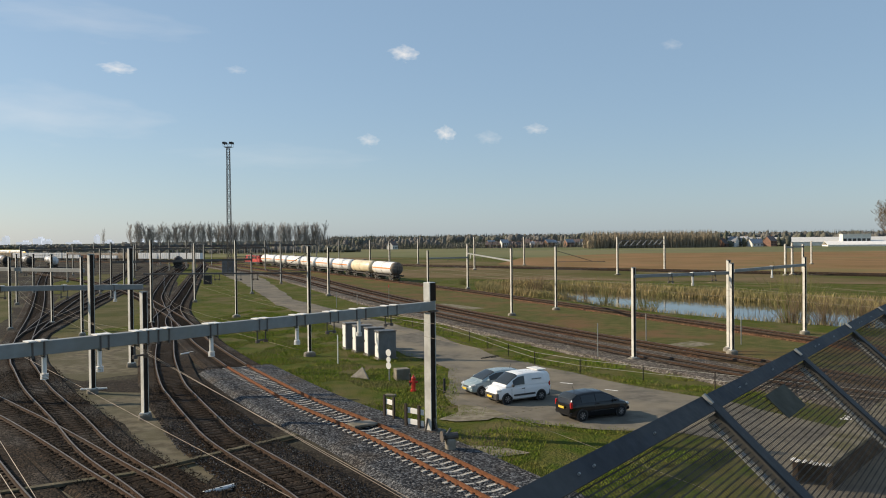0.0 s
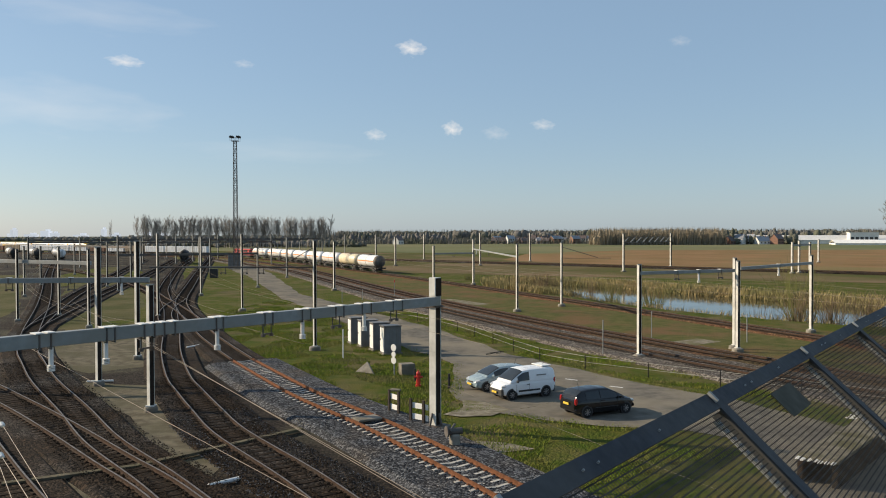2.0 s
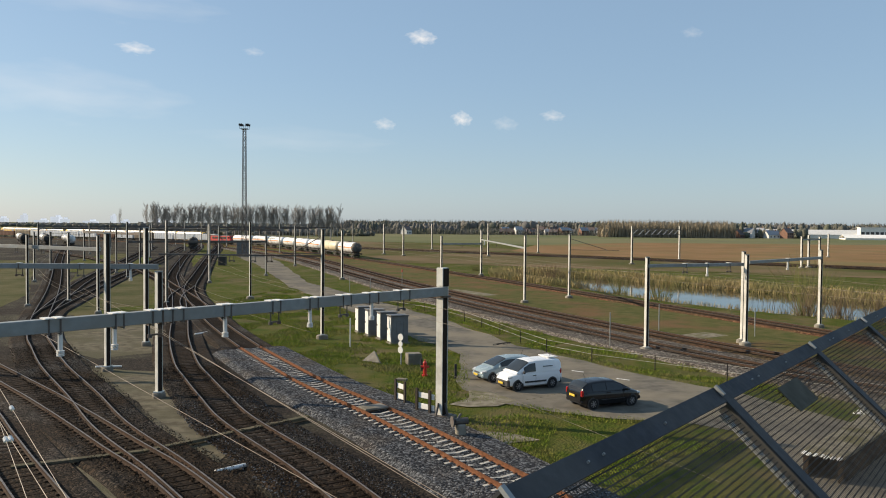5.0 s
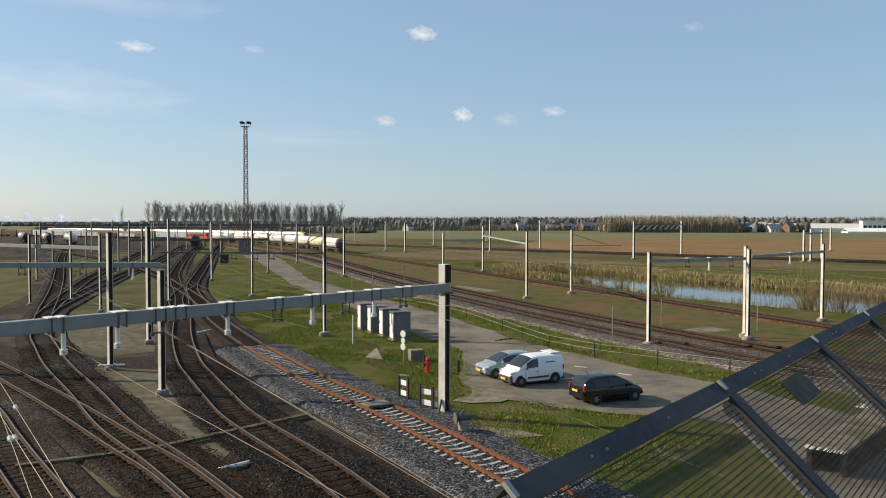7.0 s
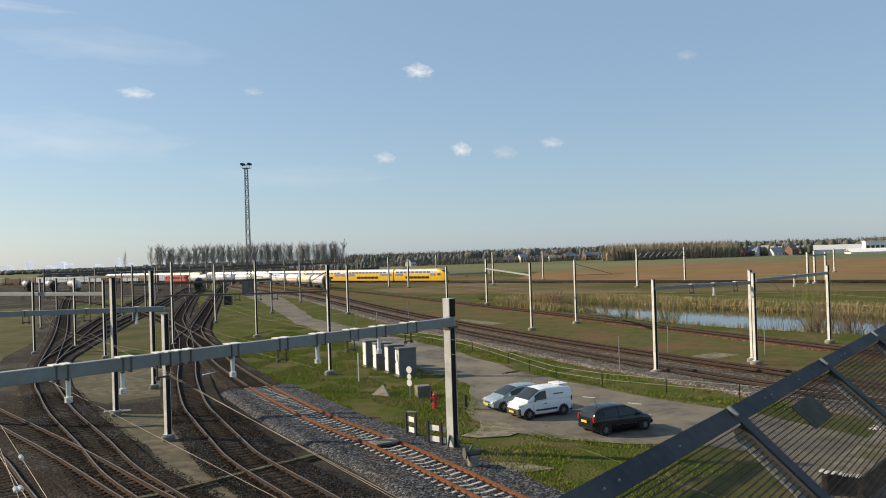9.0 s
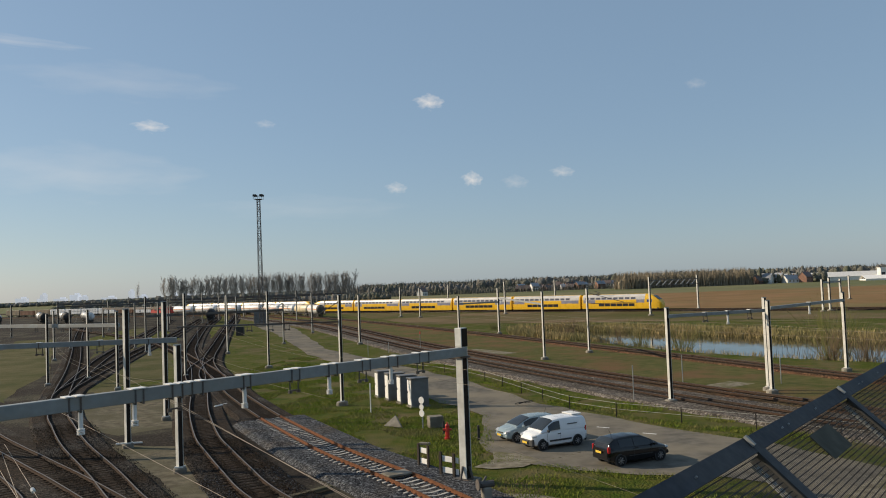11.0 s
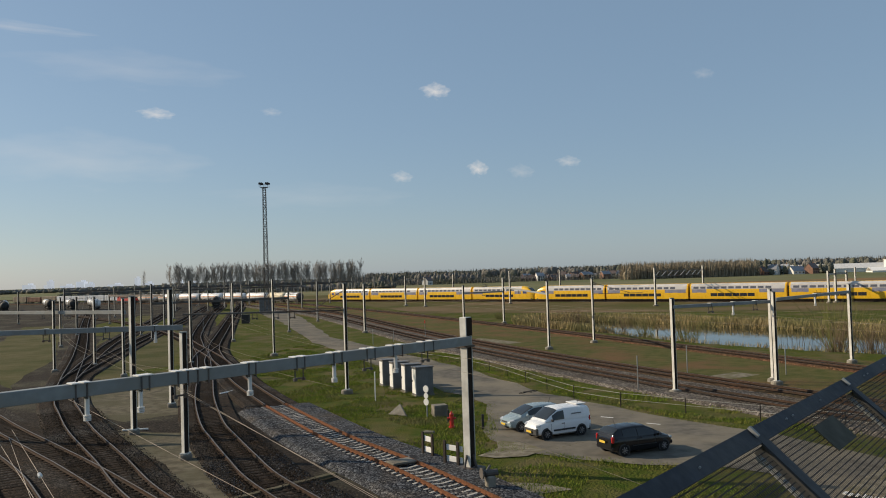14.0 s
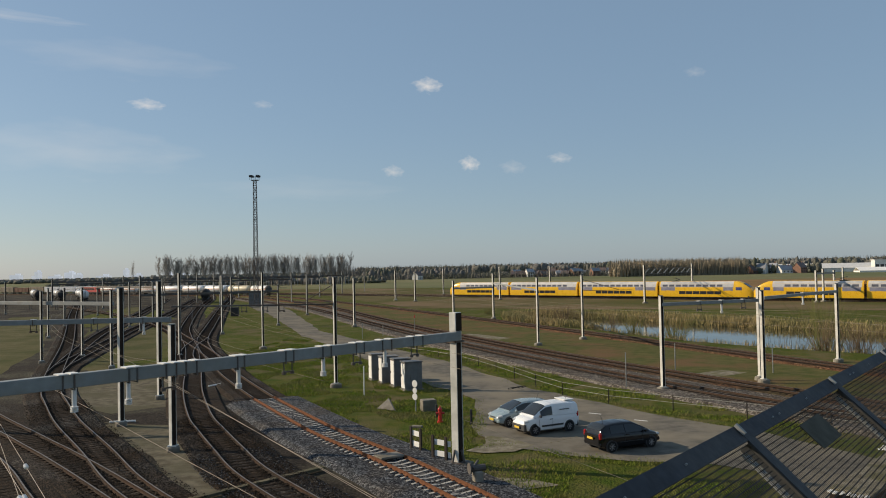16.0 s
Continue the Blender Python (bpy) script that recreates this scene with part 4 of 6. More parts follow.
def car(name, label, m, colour, stations, cabin, wheels, wr, van=False):
    """stations: (x, low, top, half width) of the lower body; cabin: (x, belt, roof, half width at belt, half width at roof)."""
    ob = thing(name, label, "car" if not van else "van", "parked cars", m)
    xs = [q[0] for q in stations]
    X0, X1 = xs[0], xs[-1]
    at = lambda x, k: float(np.interp(x, xs, [q[k] for q in stations]))
    rings = []
    for x in [X0 + (X1 - X0) * i / 30 for i in range(31)]:
        lo, hi, w = at(x, 1), at(x, 2), at(x, 3)
        g = hi - lo
        half = [(w * 0.80, lo), (w * 0.955, lo + 0.10 * g), (w * 0.99, lo + 0.32 * g), (w, lo + 0.58 * g), (w * 0.985, lo + 0.80 * g), (w * 0.94, lo + 0.93 * g), (w * 0.82, lo + 0.99 * g), (w * 0.45, hi + 0.025)]
        rings.append([(x, y, z) for y, z in half] + [(x, 0, hi + 0.035)] + [(x, -y, z) for y, z in half[::-1]])
    part("body", loft(rings), colour, ob, smooth=True)
    cx = [q[0] for q in cabin]
    cab = lambda x, k: float(np.interp(x, cx, [q[k] for q in cabin]))

    def skin(x, v, out=0.0):
        """A point of the upper body; v runs from one belt line (-1) over the roof (0) to the other (1)."""
        zb, zr, wb, wt = (cab(x, k) for k in (1, 2, 3, 4))
        s, u = (1 if v >= 0 else -1), 1 - abs(v)
        ze = zb + (zr - zb) * 0.86
        if u < 0.6:
            q = u / 0.6
            y, z = wb + (wt - wb) * q ** 1.25, zb + (ze - zb) * q
            return Vector((x, s * (y + out), z + out * 0.2))
        a = (u - 0.6) / 0.4 * math.pi / 2
        return Vector((x, s * (wt * math.cos(a) ** 0.75), ze + (zr - ze) * math.sin(a) + out))

    def glass(nm, x0, x1, v0, v1, lean=(1, 0, 0), mm=None):
        bm = bmesh.new()
        n, k = 8, 8
        lay = []
        for o in (0.003, 0.014):
            lay.append([[bm.verts.new(skin(x0 + (x1 - x0) * i / n, v0 + (v1 - v0) * j / k, o) + Vector(lean) * o) for j in range(k + 1)] for i in range(n + 1)])
        for L in lay:
            for i in range(n):
                for j in range(k):
                    bm.faces.new((L[i][j], L[i][j + 1], L[i + 1][j + 1], L[i + 1][j]))
        edge = lambda L: L[0][:] + [r[-1] for r in L[1:]] + L[-1][-2::-1] + [r[0] for r in L[-2:0:-1]]
        a, b = edge(lay[0]), edge(lay[1])
        for i in range(len(a)):
            bm.faces.new((a[i], a[(i + 1) % len(a)], b[(i + 1) % len(a)], b[i]))
        bmesh.ops.recalc_face_normals(bm, faces=bm.faces[:])
        return part(nm, bm, mm or GLASS_CAR, ob, smooth=True)

    V = [-1 + 2 * i / 24 for i in range(25)]
    fine = sorted(set(cx + [cx[0] + (cx[-1] - cx[0]) * i / 24 for i in range(25)]))
    bm = bmesh.new()
    rows = [[bm.verts.new(skin(x, v)) for v in V] for x in fine]
    for a, b in zip(rows, rows[1:]):
        for q in range(len(V) - 1):
            bm.faces.new((a[q], a[q + 1], b[q + 1], b[q]))
    bm.faces.new(rows[0])
    bm.faces.new(rows[-1])
    bmesh.ops.recalc_face_normals(bm, faces=bm.faces[:])
    part("cabin", bm, colour, ob, smooth=True)
    xf = cx[-1]
    glass("windscreen", cx[-3] + 0.04, xf - 0.10, -0.36, 0.36, (1, 0, 0))
    for s in (-1, 1):
        for x0, x1 in (((0.02, 0.83),) if van else ((-1.30, -0.42), (-0.36, 0.72))):
            glass("side_window", x0, x1, s * 0.95, s * 0.47, (0, s * 0.2, 0))
        bm = bmesh.new()
        box(bm, (xf - 0.42, s * (cab(xf - 0.4, 3) + 0.12), cab(xf, 1) + 0.08), (0.12, 0.20, 0.15))
        part("mirror", bm, TRIM if van else colour, ob, bevel=0.04)
        w1, h1 = at(X1 - 0.2, 3), at(X1 - 0.2, 2)
        bm = bmesh.new()
        box(bm, (0, 0, 0), (0.34, 0.26, 0.15), Matrix.Translation((X1 - 0.20, s * (w1 * 0.82), h1 - 0.075)) @ Matrix.Rotation(radians(-s * 32), 4, "Z") @ Matrix.Rotation(radians(14), 4, "Y"))
        part("headlight", bm, LAMP, ob, bevel=0.05)
        bm = bmesh.new()
        box(bm, (X0 + 0.10, s * at(X0 + 0.1, 3) * 0.90, at(X0 + 0.1, 2) - 0.10), (0.16, 0.16, 0.34))
        part("tail_light", bm, TAIL, ob, bevel=0.04)
        bm = bmesh.new()
        box(bm, (sum(wheels) / 2, s * (at(0, 3) + 0.003), 0.50), (1.55, 0.02, 0.10 if van else 0.03))
        part("side_trim", bm, TRIM, ob)
        bm = bmesh.new()
        for xx in ((0.02, 0.95) if van else (-0.42, 0.72)):
            box(bm, (xx, s * (at(xx, 3) - 0.002), 0.66), (0.012, 0.008, 0.50))
        part("door_gap", bm, TRIM, ob)
        bm = bmesh.new()
        box(bm, (0.12 if van else -0.25, s * (at(0, 3) + 0.004), 0.86), (0.2, 0.03, 0.04))
        part("door_handle", bm, TRIM if van else colour, ob)
    if not van:
        glass("rear_window", cx[0] + 0.10, cx[2], -0.34, 0.34, (-1, 0, 0))
    for xx, e in ((X1, 1), (X0, -1)):
        zf = 0.46 if e > 0 else 0.72
        bm = bmesh.new()
        box(bm, (xx + e * 0.09, 0, zf), (0.02, 0.50, 0.12))
        part("number_plate", bm, PLATE, ob)
        bm = bmesh.new()
        for v in box(bm, (xx - e * 0.02, 0, 0.46 if van else 0.40), (0.26 if van else 0.20, at(xx - e * 0.2, 3) * 2.02, 0.44 if van else 0.20)):
            if abs(v.co.y) > 0.3 and (v.co.x - xx + e * 0.02) * e > 0:
                v.co.x -= e * 0.10
                v.co.y *= 0.93
        part("bumper", bm, TRIM if van else colour, ob, bevel=0.06)
    bm = bmesh.new()
    box(bm, (X1 + 0.005, 0, at(X1, 2) - 0.14 if van else 0.60), (0.06, 0.62, 0.07))
    part("grille", bm, TRIM, ob, bevel=0.01)
    bm = bmesh.new()
    rod(bm, (cx[2] + 0.3, 0, cab(cx[2] + 0.3, 2)), (cx[2] + 0.15, 0, cab(cx[2] + 0.3, 2) + 0.35), 0.012, n=5)
    part("aerial", bm, TRIM, ob)
    if van:
        bm = bmesh.new()
        box(bm, (-0.85, 0.835, 1.36), (0.70, 0.02, 0.06))
        part("side_lettering", bm, CABG, ob, "small grey lettering bar")
        bm = bmesh.new()
        box(bm, (-1.5, -0.1, cab(-1.5, 2) + 0.07), (0.7, 1.1, 0.05))
        part("roof_rack", bm, WHITE, ob, bevel=0.01)
    for xx in wheels:
        for s in (-1, 1):
            w = at(xx, 3)
            bm = bmesh.new()
            rod(bm, (xx, s * (w - 0.14), wr + 0.02), (xx, s * (w + 0.003), wr + 0.02), wr + 0.055, n=24)
            part("wheel_arch", bm, TRIM, ob)
            bm = bmesh.new()
            rod(bm, (xx, s * (w - 0.19), wr), (xx, s * (w + 0.010), wr), wr, n=24)
            tyre = part("wheel", bm, TYRE, ob, bevel=0.015)
            bm = bmesh.new()
            rod(bm, (xx, s * (w + 0.004), wr), (xx, s * (w + 0.012), wr), wr * 0.66, n=16)
            part("wheel_disc", bm, TRIM, tyre)
            bm = bmesh.new()
            for q in range(7):
                a = q * 0.8976
                bar(bm, (xx, s * (w + 0.018), wr), (xx + wr * 0.62 * math.cos(a), s * (w + 0.016), wr + wr * 0.62 * math.sin(a)), 0.045, 0.02)
            part("rim", bm, RIM, tyre)
    return ob


HATCH = [(-2.0, 0.40, 0.88, 0.66), (-1.93, 0.30, 0.96, 0.76), (-1.7, 0.22, 1.0, 0.83), (-1.2, 0.18, 1.0, 0.865), (0.2, 0.17, 0.96, 0.875), (1.0, 0.18, 0.95, 0.865), (1.5, 0.20, 0.86, 0.84), (1.8, 0.23, 0.76, 0.77), (1.95, 0.28, 0.66, 0.66), (2.02, 0.36, 0.56, 0.52)]
CABIN = [(-1.94, 0.92, 0.95, 0.74, 0.66), (-1.78, 0.94, 1.24, 0.78, 0.64), (-1.52, 0.95, 1.42, 0.80, 0.62), (-1.0, 0.94, 1.48, 0.815, 0.61), (-0.3, 0.93, 1.50, 0.82, 0.61), (0.22, 0.92, 1.46, 0.82, 0.60), (0.72, 0.91, 1.24, 0.81, 0.64), (1.28, 0.90, 0.94, 0.78, 0.70)]
SILVERP, BLACKP, WHITEP = paint("silver_blue_paint", (0.27, 0.34, 0.37), 0.25), paint("black_paint", (0.010, 0.010, 0.012), 0.15), paint("white_van_paint", (0.80, 0.81, 0.82), 0.3)
ROADZ = 0.02
car("hatchback", "silver-blue hatchback parked on the asphalt strip", pose(3.15, 50.75, ROADZ, 0, 0, 207), SILVERP, HATCH, CABIN, (-1.28, 1.30), 0.30)
car("hatchback", "black hatchback parked on the asphalt beside the grass", pose(8.2, 43.7, ROADZ, 0, 0, 26), BLACKP, HATCH, CABIN, (-1.28, 1.30), 0.30)
VAN = [(-1.93, 0.36, 1.00, 0.78), (-1.86, 0.28, 1.08, 0.82), (-1.0, 0.20, 1.10, 0.845), (0.2, 0.19, 1.10, 0.85), (0.95, 0.2, 1.08, 0.845), (1.35, 0.22, 1.02, 0.82), (1.65, 0.25, 0.94, 0.77), (1.84, 0.32, 0.82, 0.68), (1.92, 0.40, 0.68, 0.58)]
VAN_CABIN = [(-1.91, 1.0, 1.10, 0.80, 0.72), (-1.88, 1.02, 1.55, 0.81, 0.72), (-1.80, 1.03, 1.70, 0.815, 0.71), (-1.0, 1.04, 1.77, 0.82, 0.71), (0.0, 1.04, 1.77, 0.82, 0.71), (0.42, 1.04, 1.72, 0.82, 0.70), (0.90, 1.03, 1.40, 0.81, 0.70), (1.34, 1.02, 1.06, 0.78, 0.72)]
car("delivery_van", "small white delivery van with black bumpers on asphalt", pose(4.45, 48.2, ROADZ, 0, 0, 209), WHITEP, VAN, VAN_CABIN, (-1.2, 1.25), 0.31, True)


def bicycle(x, y):
    ob = thing("bicycle", "dark bicycle lying on the lane", "bicycle", "", pose(x, y, 0.1, 70, 0, 30))
    for s in (-0.5, 0.5):
        bm = bmesh.new()
        for k in range(16):
            a, b = k * 0.3927, (k + 1) * 0.3927
            rod(bm, (s + 0.33 * math.cos(a), 0, 0.33 + 0.33 * math.sin(a)), (s + 0.33 * math.cos(b), 0, 0.33 + 0.33 * math.sin(b)), 0.02, n=5)
        part("wheel", bm, TYRE, ob)
    bm = bmesh.new()
    for a, b in (((-0.5, 0, 0.33), (-0.1, 0, 0.3)), ((-0.1, 0, 0.3), (-0.25, 0, 0.85)), ((-0.2, 0, 0.75), (0.38, 0, 0.8)), ((-0.1, 0, 0.3), (0.38, 0, 0.75)), ((0.5, 0, 0.33), (0.36, 0, 0.95)), ((-0.5, 0, 0.33), (-0.2, 0, 0.75))):
        rod(bm, a, b, 0.025, n=5)
    part("frame", bm, DARK, ob)


bicycle(3.6, 64.6)
for x, y in ((8.3, 53.6), (10.8, 51.0), (6.0, 56.5)):
    block("road_mark", "short worn white paint dash on the asphalt", "road marking", x, y, (0.9, 0.12, 0.008), -35, WHITE, 0, 0.02, 0.0)


for x, y in ((4.1, 44.7), (4.5, 45.0), (4.9, 45.3), (5.3, 45.7), (5.7, 46.1), (6.1, 46.4), (5.2, 42.7), (5.5, 42.4)):
    block("paving_stud", "small worn white stud in the asphalt", "road marking", x, y, (0.16, 0.11, 0.02), -20, PALESAND, 0, 0.022, 0.0)


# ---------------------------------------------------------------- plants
# bark raised above its own tone to stand for haze and offset backlight
BARK = mat("haze_paled_bark", (0.37, 0.335, 0.305), (0.29, 0.262, 0.235), 0.9, scale=2)
TWIG = mat("brown_twigs", (0.17, 0.125, 0.08), (0.11, 0.085, 0.055), 0.9, scale=1.5)
BUDS = mat("budding_twigs", (0.14, 0.145, 0.05), (0.10, 0.095, 0.045), 0.9, scale=0.4)
REED = mat("dry_reed", (0.40, 0.31, 0.16), (0.30, 0.23, 0.11), 0.9, scale=0.6, c3=(0.23, 0.21, 0.09), scale2=0.1)
SEDGE = mat("green_sedge", (0.15, 0.16, 0.05), (0.21, 0.18, 0.08), 0.9, scale=0.3, c3=(0.12, 0.135, 0.04), scale2=0.08)
BLADE = mat("grass_blade", (0.125, 0.185, 0.02), (0.185, 0.185, 0.04), 0.9, scale=0.8, c3=(0.20, 0.17, 0.08), scale2=0.25, spots=0.58)
# FARWOOD is lightened so that distance haze sits in its colour
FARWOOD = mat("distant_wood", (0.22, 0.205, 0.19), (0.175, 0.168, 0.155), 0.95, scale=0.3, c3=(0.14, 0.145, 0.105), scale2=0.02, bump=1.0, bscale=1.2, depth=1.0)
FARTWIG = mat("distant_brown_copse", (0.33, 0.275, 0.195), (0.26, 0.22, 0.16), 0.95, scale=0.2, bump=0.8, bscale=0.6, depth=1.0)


def twig_tube(vs, fs, p, q, r0, r1):
    d = (q - p).normalized()
    a = d.orthogonal().normalized()
    b = d.cross(a)
    k = len(vs)
    for c, r in ((p, r0), (q, r1)):
        for i in range(3):
            vs.append(c + a * r * math.cos(i * 2.094) + b * r * math.sin(i * 2.094))
    for i in range(3):
        fs.append((k + i, k + (i + 1) % 3, k + 3 + (i + 1) % 3, k + 3 + i))


def grow(vs, fs, p, d, length, r, level, rng, upright, spread):
    n = 4 if level else 7
    for i in range(n):
        q = p + d * (length / n)
        d = (d + Vector((rng.uniform(-1, 1), rng.uniform(-1, 1), rng.uniform(-0.3, 0.8) * upright)) * 0.12).normalized()
        twig_tube(vs, fs, p, q, r * (1 - 0.8 * i / n), r * (1 - 0.8 * (i + 1) / n))
        p = q
        if level < 3 and i >= (1 if level == 0 else 0):
            for _ in range(3 if level == 0 else 2):
                a = rng.uniform(0, 6.283)
                side = Vector((math.cos(a), math.sin(a), 0)) * spread + Vector((0, 0, upright))
                grow(vs, fs, p, (side + d * 0.4).normalized(), length * (0.46 if level == 0 else 0.5) * rng.uniform(0.7, 1.2) * (1 - 0.45 * i / n), max(0.042, r * 0.4 * (1 - 0.6 * i / n)), level + 1, rng, upright, spread)


def tree_kind(seed, h, upright, spread, r, mats, levels=0):
    rng = random.Random(seed)
    ob = new("tree")
    vs, fs = [], []
    twig_tube(vs, fs, Vector((0, 0, -0.3)), Vector((0, 0, h * 0.22)), r * 1.2, r)
    sheet("trunk", vs, fs, mats, ob)
    vs, fs = [], []
    grow(vs, fs, Vector((0, 0, h * 0.07)), Vector((0, 0, 1)), h * 0.86, r, 0, rng, upright, spread)
    sheet("crown", vs, fs, mats, ob)
    return ob


rng = random.Random(5)
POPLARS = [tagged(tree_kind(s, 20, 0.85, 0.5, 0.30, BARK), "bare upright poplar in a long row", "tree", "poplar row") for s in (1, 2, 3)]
for k, ob in enumerate(POPLARS):
    ob.matrix_basis = pose(-236 + 3 * k, 600, 0)
for i in range(78):
    x = -230 + i * 1.8 + rng.uniform(-0.6, 0.6)
    s = rng.uniform(0.88, 0.98) * (1.03 if i < 3 else 1)
    if i in (9, 10):
        continue
    t = copy_thing(POPLARS[i % 3], pose(x, 600 + rng.uniform(-4, 4), 0, 0, 0, rng.uniform(0, 360)))
    t.scale = (s * 1.05, s * 1.05, s)
tall = copy_thing(POPLARS[1], pose(-262, 610, 0))
tall.scale = (0.45, 0.45, 0.85)
edge_tree = tagged(tree_kind(11, 14, 0.55, 0.8, 0.28, TWIG), "spreading bare tree at the field edge", "tree")
edge_tree.matrix_basis = pose(236, 420, 0)
edge_tree.scale = (1.9, 1.9, 1.75)


def crowns(name, label, n, place, material, seed, cat="woodland"):
    """Many uneven low crowns, joined."""
    r = random.Random(seed)
    vs, fs = [], []
    bm = bmesh.new()
    bmesh.ops.create_icosphere(bm, subdivisions=2, radius=1.0)
    base = [v.co.copy() for v in bm.verts]
    tri = [[v.index for v in f.verts] for f in bm.faces]
    bm.free()
    for i in range(n):
        x, y, w, h = place(i, r)
        k = len(vs)
        o = r.uniform(0, 99)
        for c in base:
            g = 1 + 0.45 * noise.noise(c * 1.9 + Vector((o, 0, 0))) + r.uniform(-0.12, 0.12)
            vs.append((x + c.x * w * g, y + c.y * w * g, max(-0.3, h * 0.46 + c.z * h * 0.54 * g)))
        fs += [[k + a for a in t] for t in tri]
    return tagged(sheet(name, vs, fs, material, smooth=True), label, cat, kind="stuff")


def far_edge(i, r):
    a = radians(-33 + 70 * i / 1500)
    d = 1500 + r.uniform(-120, 220) - (250 if math.degrees(a) > 0 else 0)
    deg = math.degrees(a)
    h = (9 if deg < -22 else 12 if deg < -8 else 20) * r.uniform(0.7, 1.1)
    return d * math.sin(a), d * math.cos(a), r.uniform(3, 7), h * 0.75


crowns("far_woodland", "long low band of grey-brown woods on the horizon, lightened for haze", 1500, far_edge, FARWOOD, 3)
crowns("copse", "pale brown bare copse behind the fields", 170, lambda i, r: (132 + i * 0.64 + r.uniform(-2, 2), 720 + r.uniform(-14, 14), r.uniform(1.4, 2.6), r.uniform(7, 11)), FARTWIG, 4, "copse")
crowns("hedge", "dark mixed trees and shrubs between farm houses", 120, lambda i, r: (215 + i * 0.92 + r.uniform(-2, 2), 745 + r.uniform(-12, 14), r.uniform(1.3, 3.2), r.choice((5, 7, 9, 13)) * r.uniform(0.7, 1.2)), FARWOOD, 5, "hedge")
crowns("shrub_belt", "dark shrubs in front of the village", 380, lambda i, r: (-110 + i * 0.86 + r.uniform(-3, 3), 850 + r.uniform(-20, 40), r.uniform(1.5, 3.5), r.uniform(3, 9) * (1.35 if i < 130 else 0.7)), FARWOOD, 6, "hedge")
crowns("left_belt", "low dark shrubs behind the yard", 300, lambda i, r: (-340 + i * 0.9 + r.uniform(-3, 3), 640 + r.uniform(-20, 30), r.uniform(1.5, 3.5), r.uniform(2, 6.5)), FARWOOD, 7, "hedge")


def bush(x, y, w, h, seed, material=None, stems=120):
    r = random.Random(seed)
    vs, fs = [], []
    for i in range(stems):
        a, k = r.uniform(0, 6.283), r.uniform(0, 1)
        p = Vector((math.cos(a) * w * 0.25 * k, math.sin(a) * w * 0.25 * k, -0.5))
        d = Vector((math.cos(a) * k * 0.7, math.sin(a) * k * 0.7, 1)).normalized()
        for s in range(4):
            d = (d + Vector((r.uniform(-1, 1), r.uniform(-1, 1), r.uniform(-0.4, 0.6))) * 0.28).normalized()
            q = p + d * h * r.uniform(0.2, 0.34)
            twig_tube(vs, fs, p, q, 0.026 - 0.004 * s, 0.022 - 0.004 * s)
            p = q
    vs = [v + Vector((x, y, 0)) for v in vs]
    return tagged(sheet("bush", vs, fs, material or TWIG), "bare twiggy bush on the pond bank", "bush", "pond bushes")


for i, (x, y, w, h, mm, n) in enumerate([(16.6, 139.5, 5, 3.4, TWIG, 110), (24.6, 119.5, 4, 4.2, BUDS, 70), (28.6, 111.5, 6, 3.6, BUDS, 100), (23.0, 128, 3, 2.6, TWIG, 40), (42, 96.5, 3.5, 6.5, BUDS, 60), (45, 99, 4.5, 5.0, BUDS, 50),
                                         (41, 92.5, 6, 3.4, TWIG, 70), (44, 91, 6, 3.2, TWIG, 80), (47.5, 89.5, 6, 3.6, TWIG, 80), (51, 88, 6, 3.2, TWIG, 80), (55, 86.5, 6, 3.4, TWIG, 80), (60, 85, 6, 3.0, TWIG, 70), (4.5, 171, 3, 1.8, BUDS, 90)]):
    bush(x, y, w, h, 40 + i, mm, n)


def far_twig(r):
    a = radians(r.uniform(-10, 36))
    d = r.uniform(1160, 1330)
    return d * math.sin(a), d * math.cos(a)


def blades(name, label, cat, n, place, hmin, hmax, w, material, seed, lean=0.25):
    """Upright blades; place gives a point of the plan or None."""
    r = random.Random(seed)
    vs, fs = [], []
    made = 0
    while made < n:
        xy = place(r)
        if xy is None:
            continue
        made += 1
        x, y = xy
        z = ground_height(x, y)
        a, h = r.uniform(0, 3.1416), r.uniform(hmin, hmax)
        c, s = math.cos(a) * w, math.sin(a) * w
        k = len(vs)
        lx, ly = r.uniform(-lean, lean) * h, r.uniform(-lean, lean) * h
        vs += [(x - c, y - s, z - 0.03), (x + c, y + s, z - 0.03), (x + lx + c * 0.4, y + ly + s * 0.4, z + h * 0.75), (x + lx * 1.5, y + ly * 1.5, z + h)]
        fs += [(k, k + 1, k + 2), (k, k + 2, k + 3)]
    return tagged(sheet(name, vs, fs, material), label, cat, kind="stuff")


def on_bank(lo, hi, far, side):
    def place(r):
        x, y = r.uniform(4, 104), r.uniform(74, 190)
        d = edge_distance(POND, x, y)
        if inside(POND, x, y):
            d = -d
        if not lo < d < hi:
            return None
        return (x, y) if (y > 128 - 0.62 * (x - 20)) == far and side(x, y) else None
    return place


blades("reeds", "tall dry straw-coloured reeds along the far pond bank", "reeds", 15000, on_bank(-0.8, 4.5, True, lambda x, y: x < 70), 0.7, 1.5, 0.05, REED, 21)
blades("reeds", "green-brown sedge on the far pond bank", "reeds", 9000, on_bank(3.0, 14.0, True, lambda x, y: x >= 18), 0.3, 0.8, 0.06, SEDGE, 25)
blades("reeds", "thin standing stems in the shallow water of the bank", "reeds", 1600, on_bank(-7, 1.0, False, lambda x, y: x > 39), 0.8, 2.4, 0.02, TWIG, 29, 0.12)
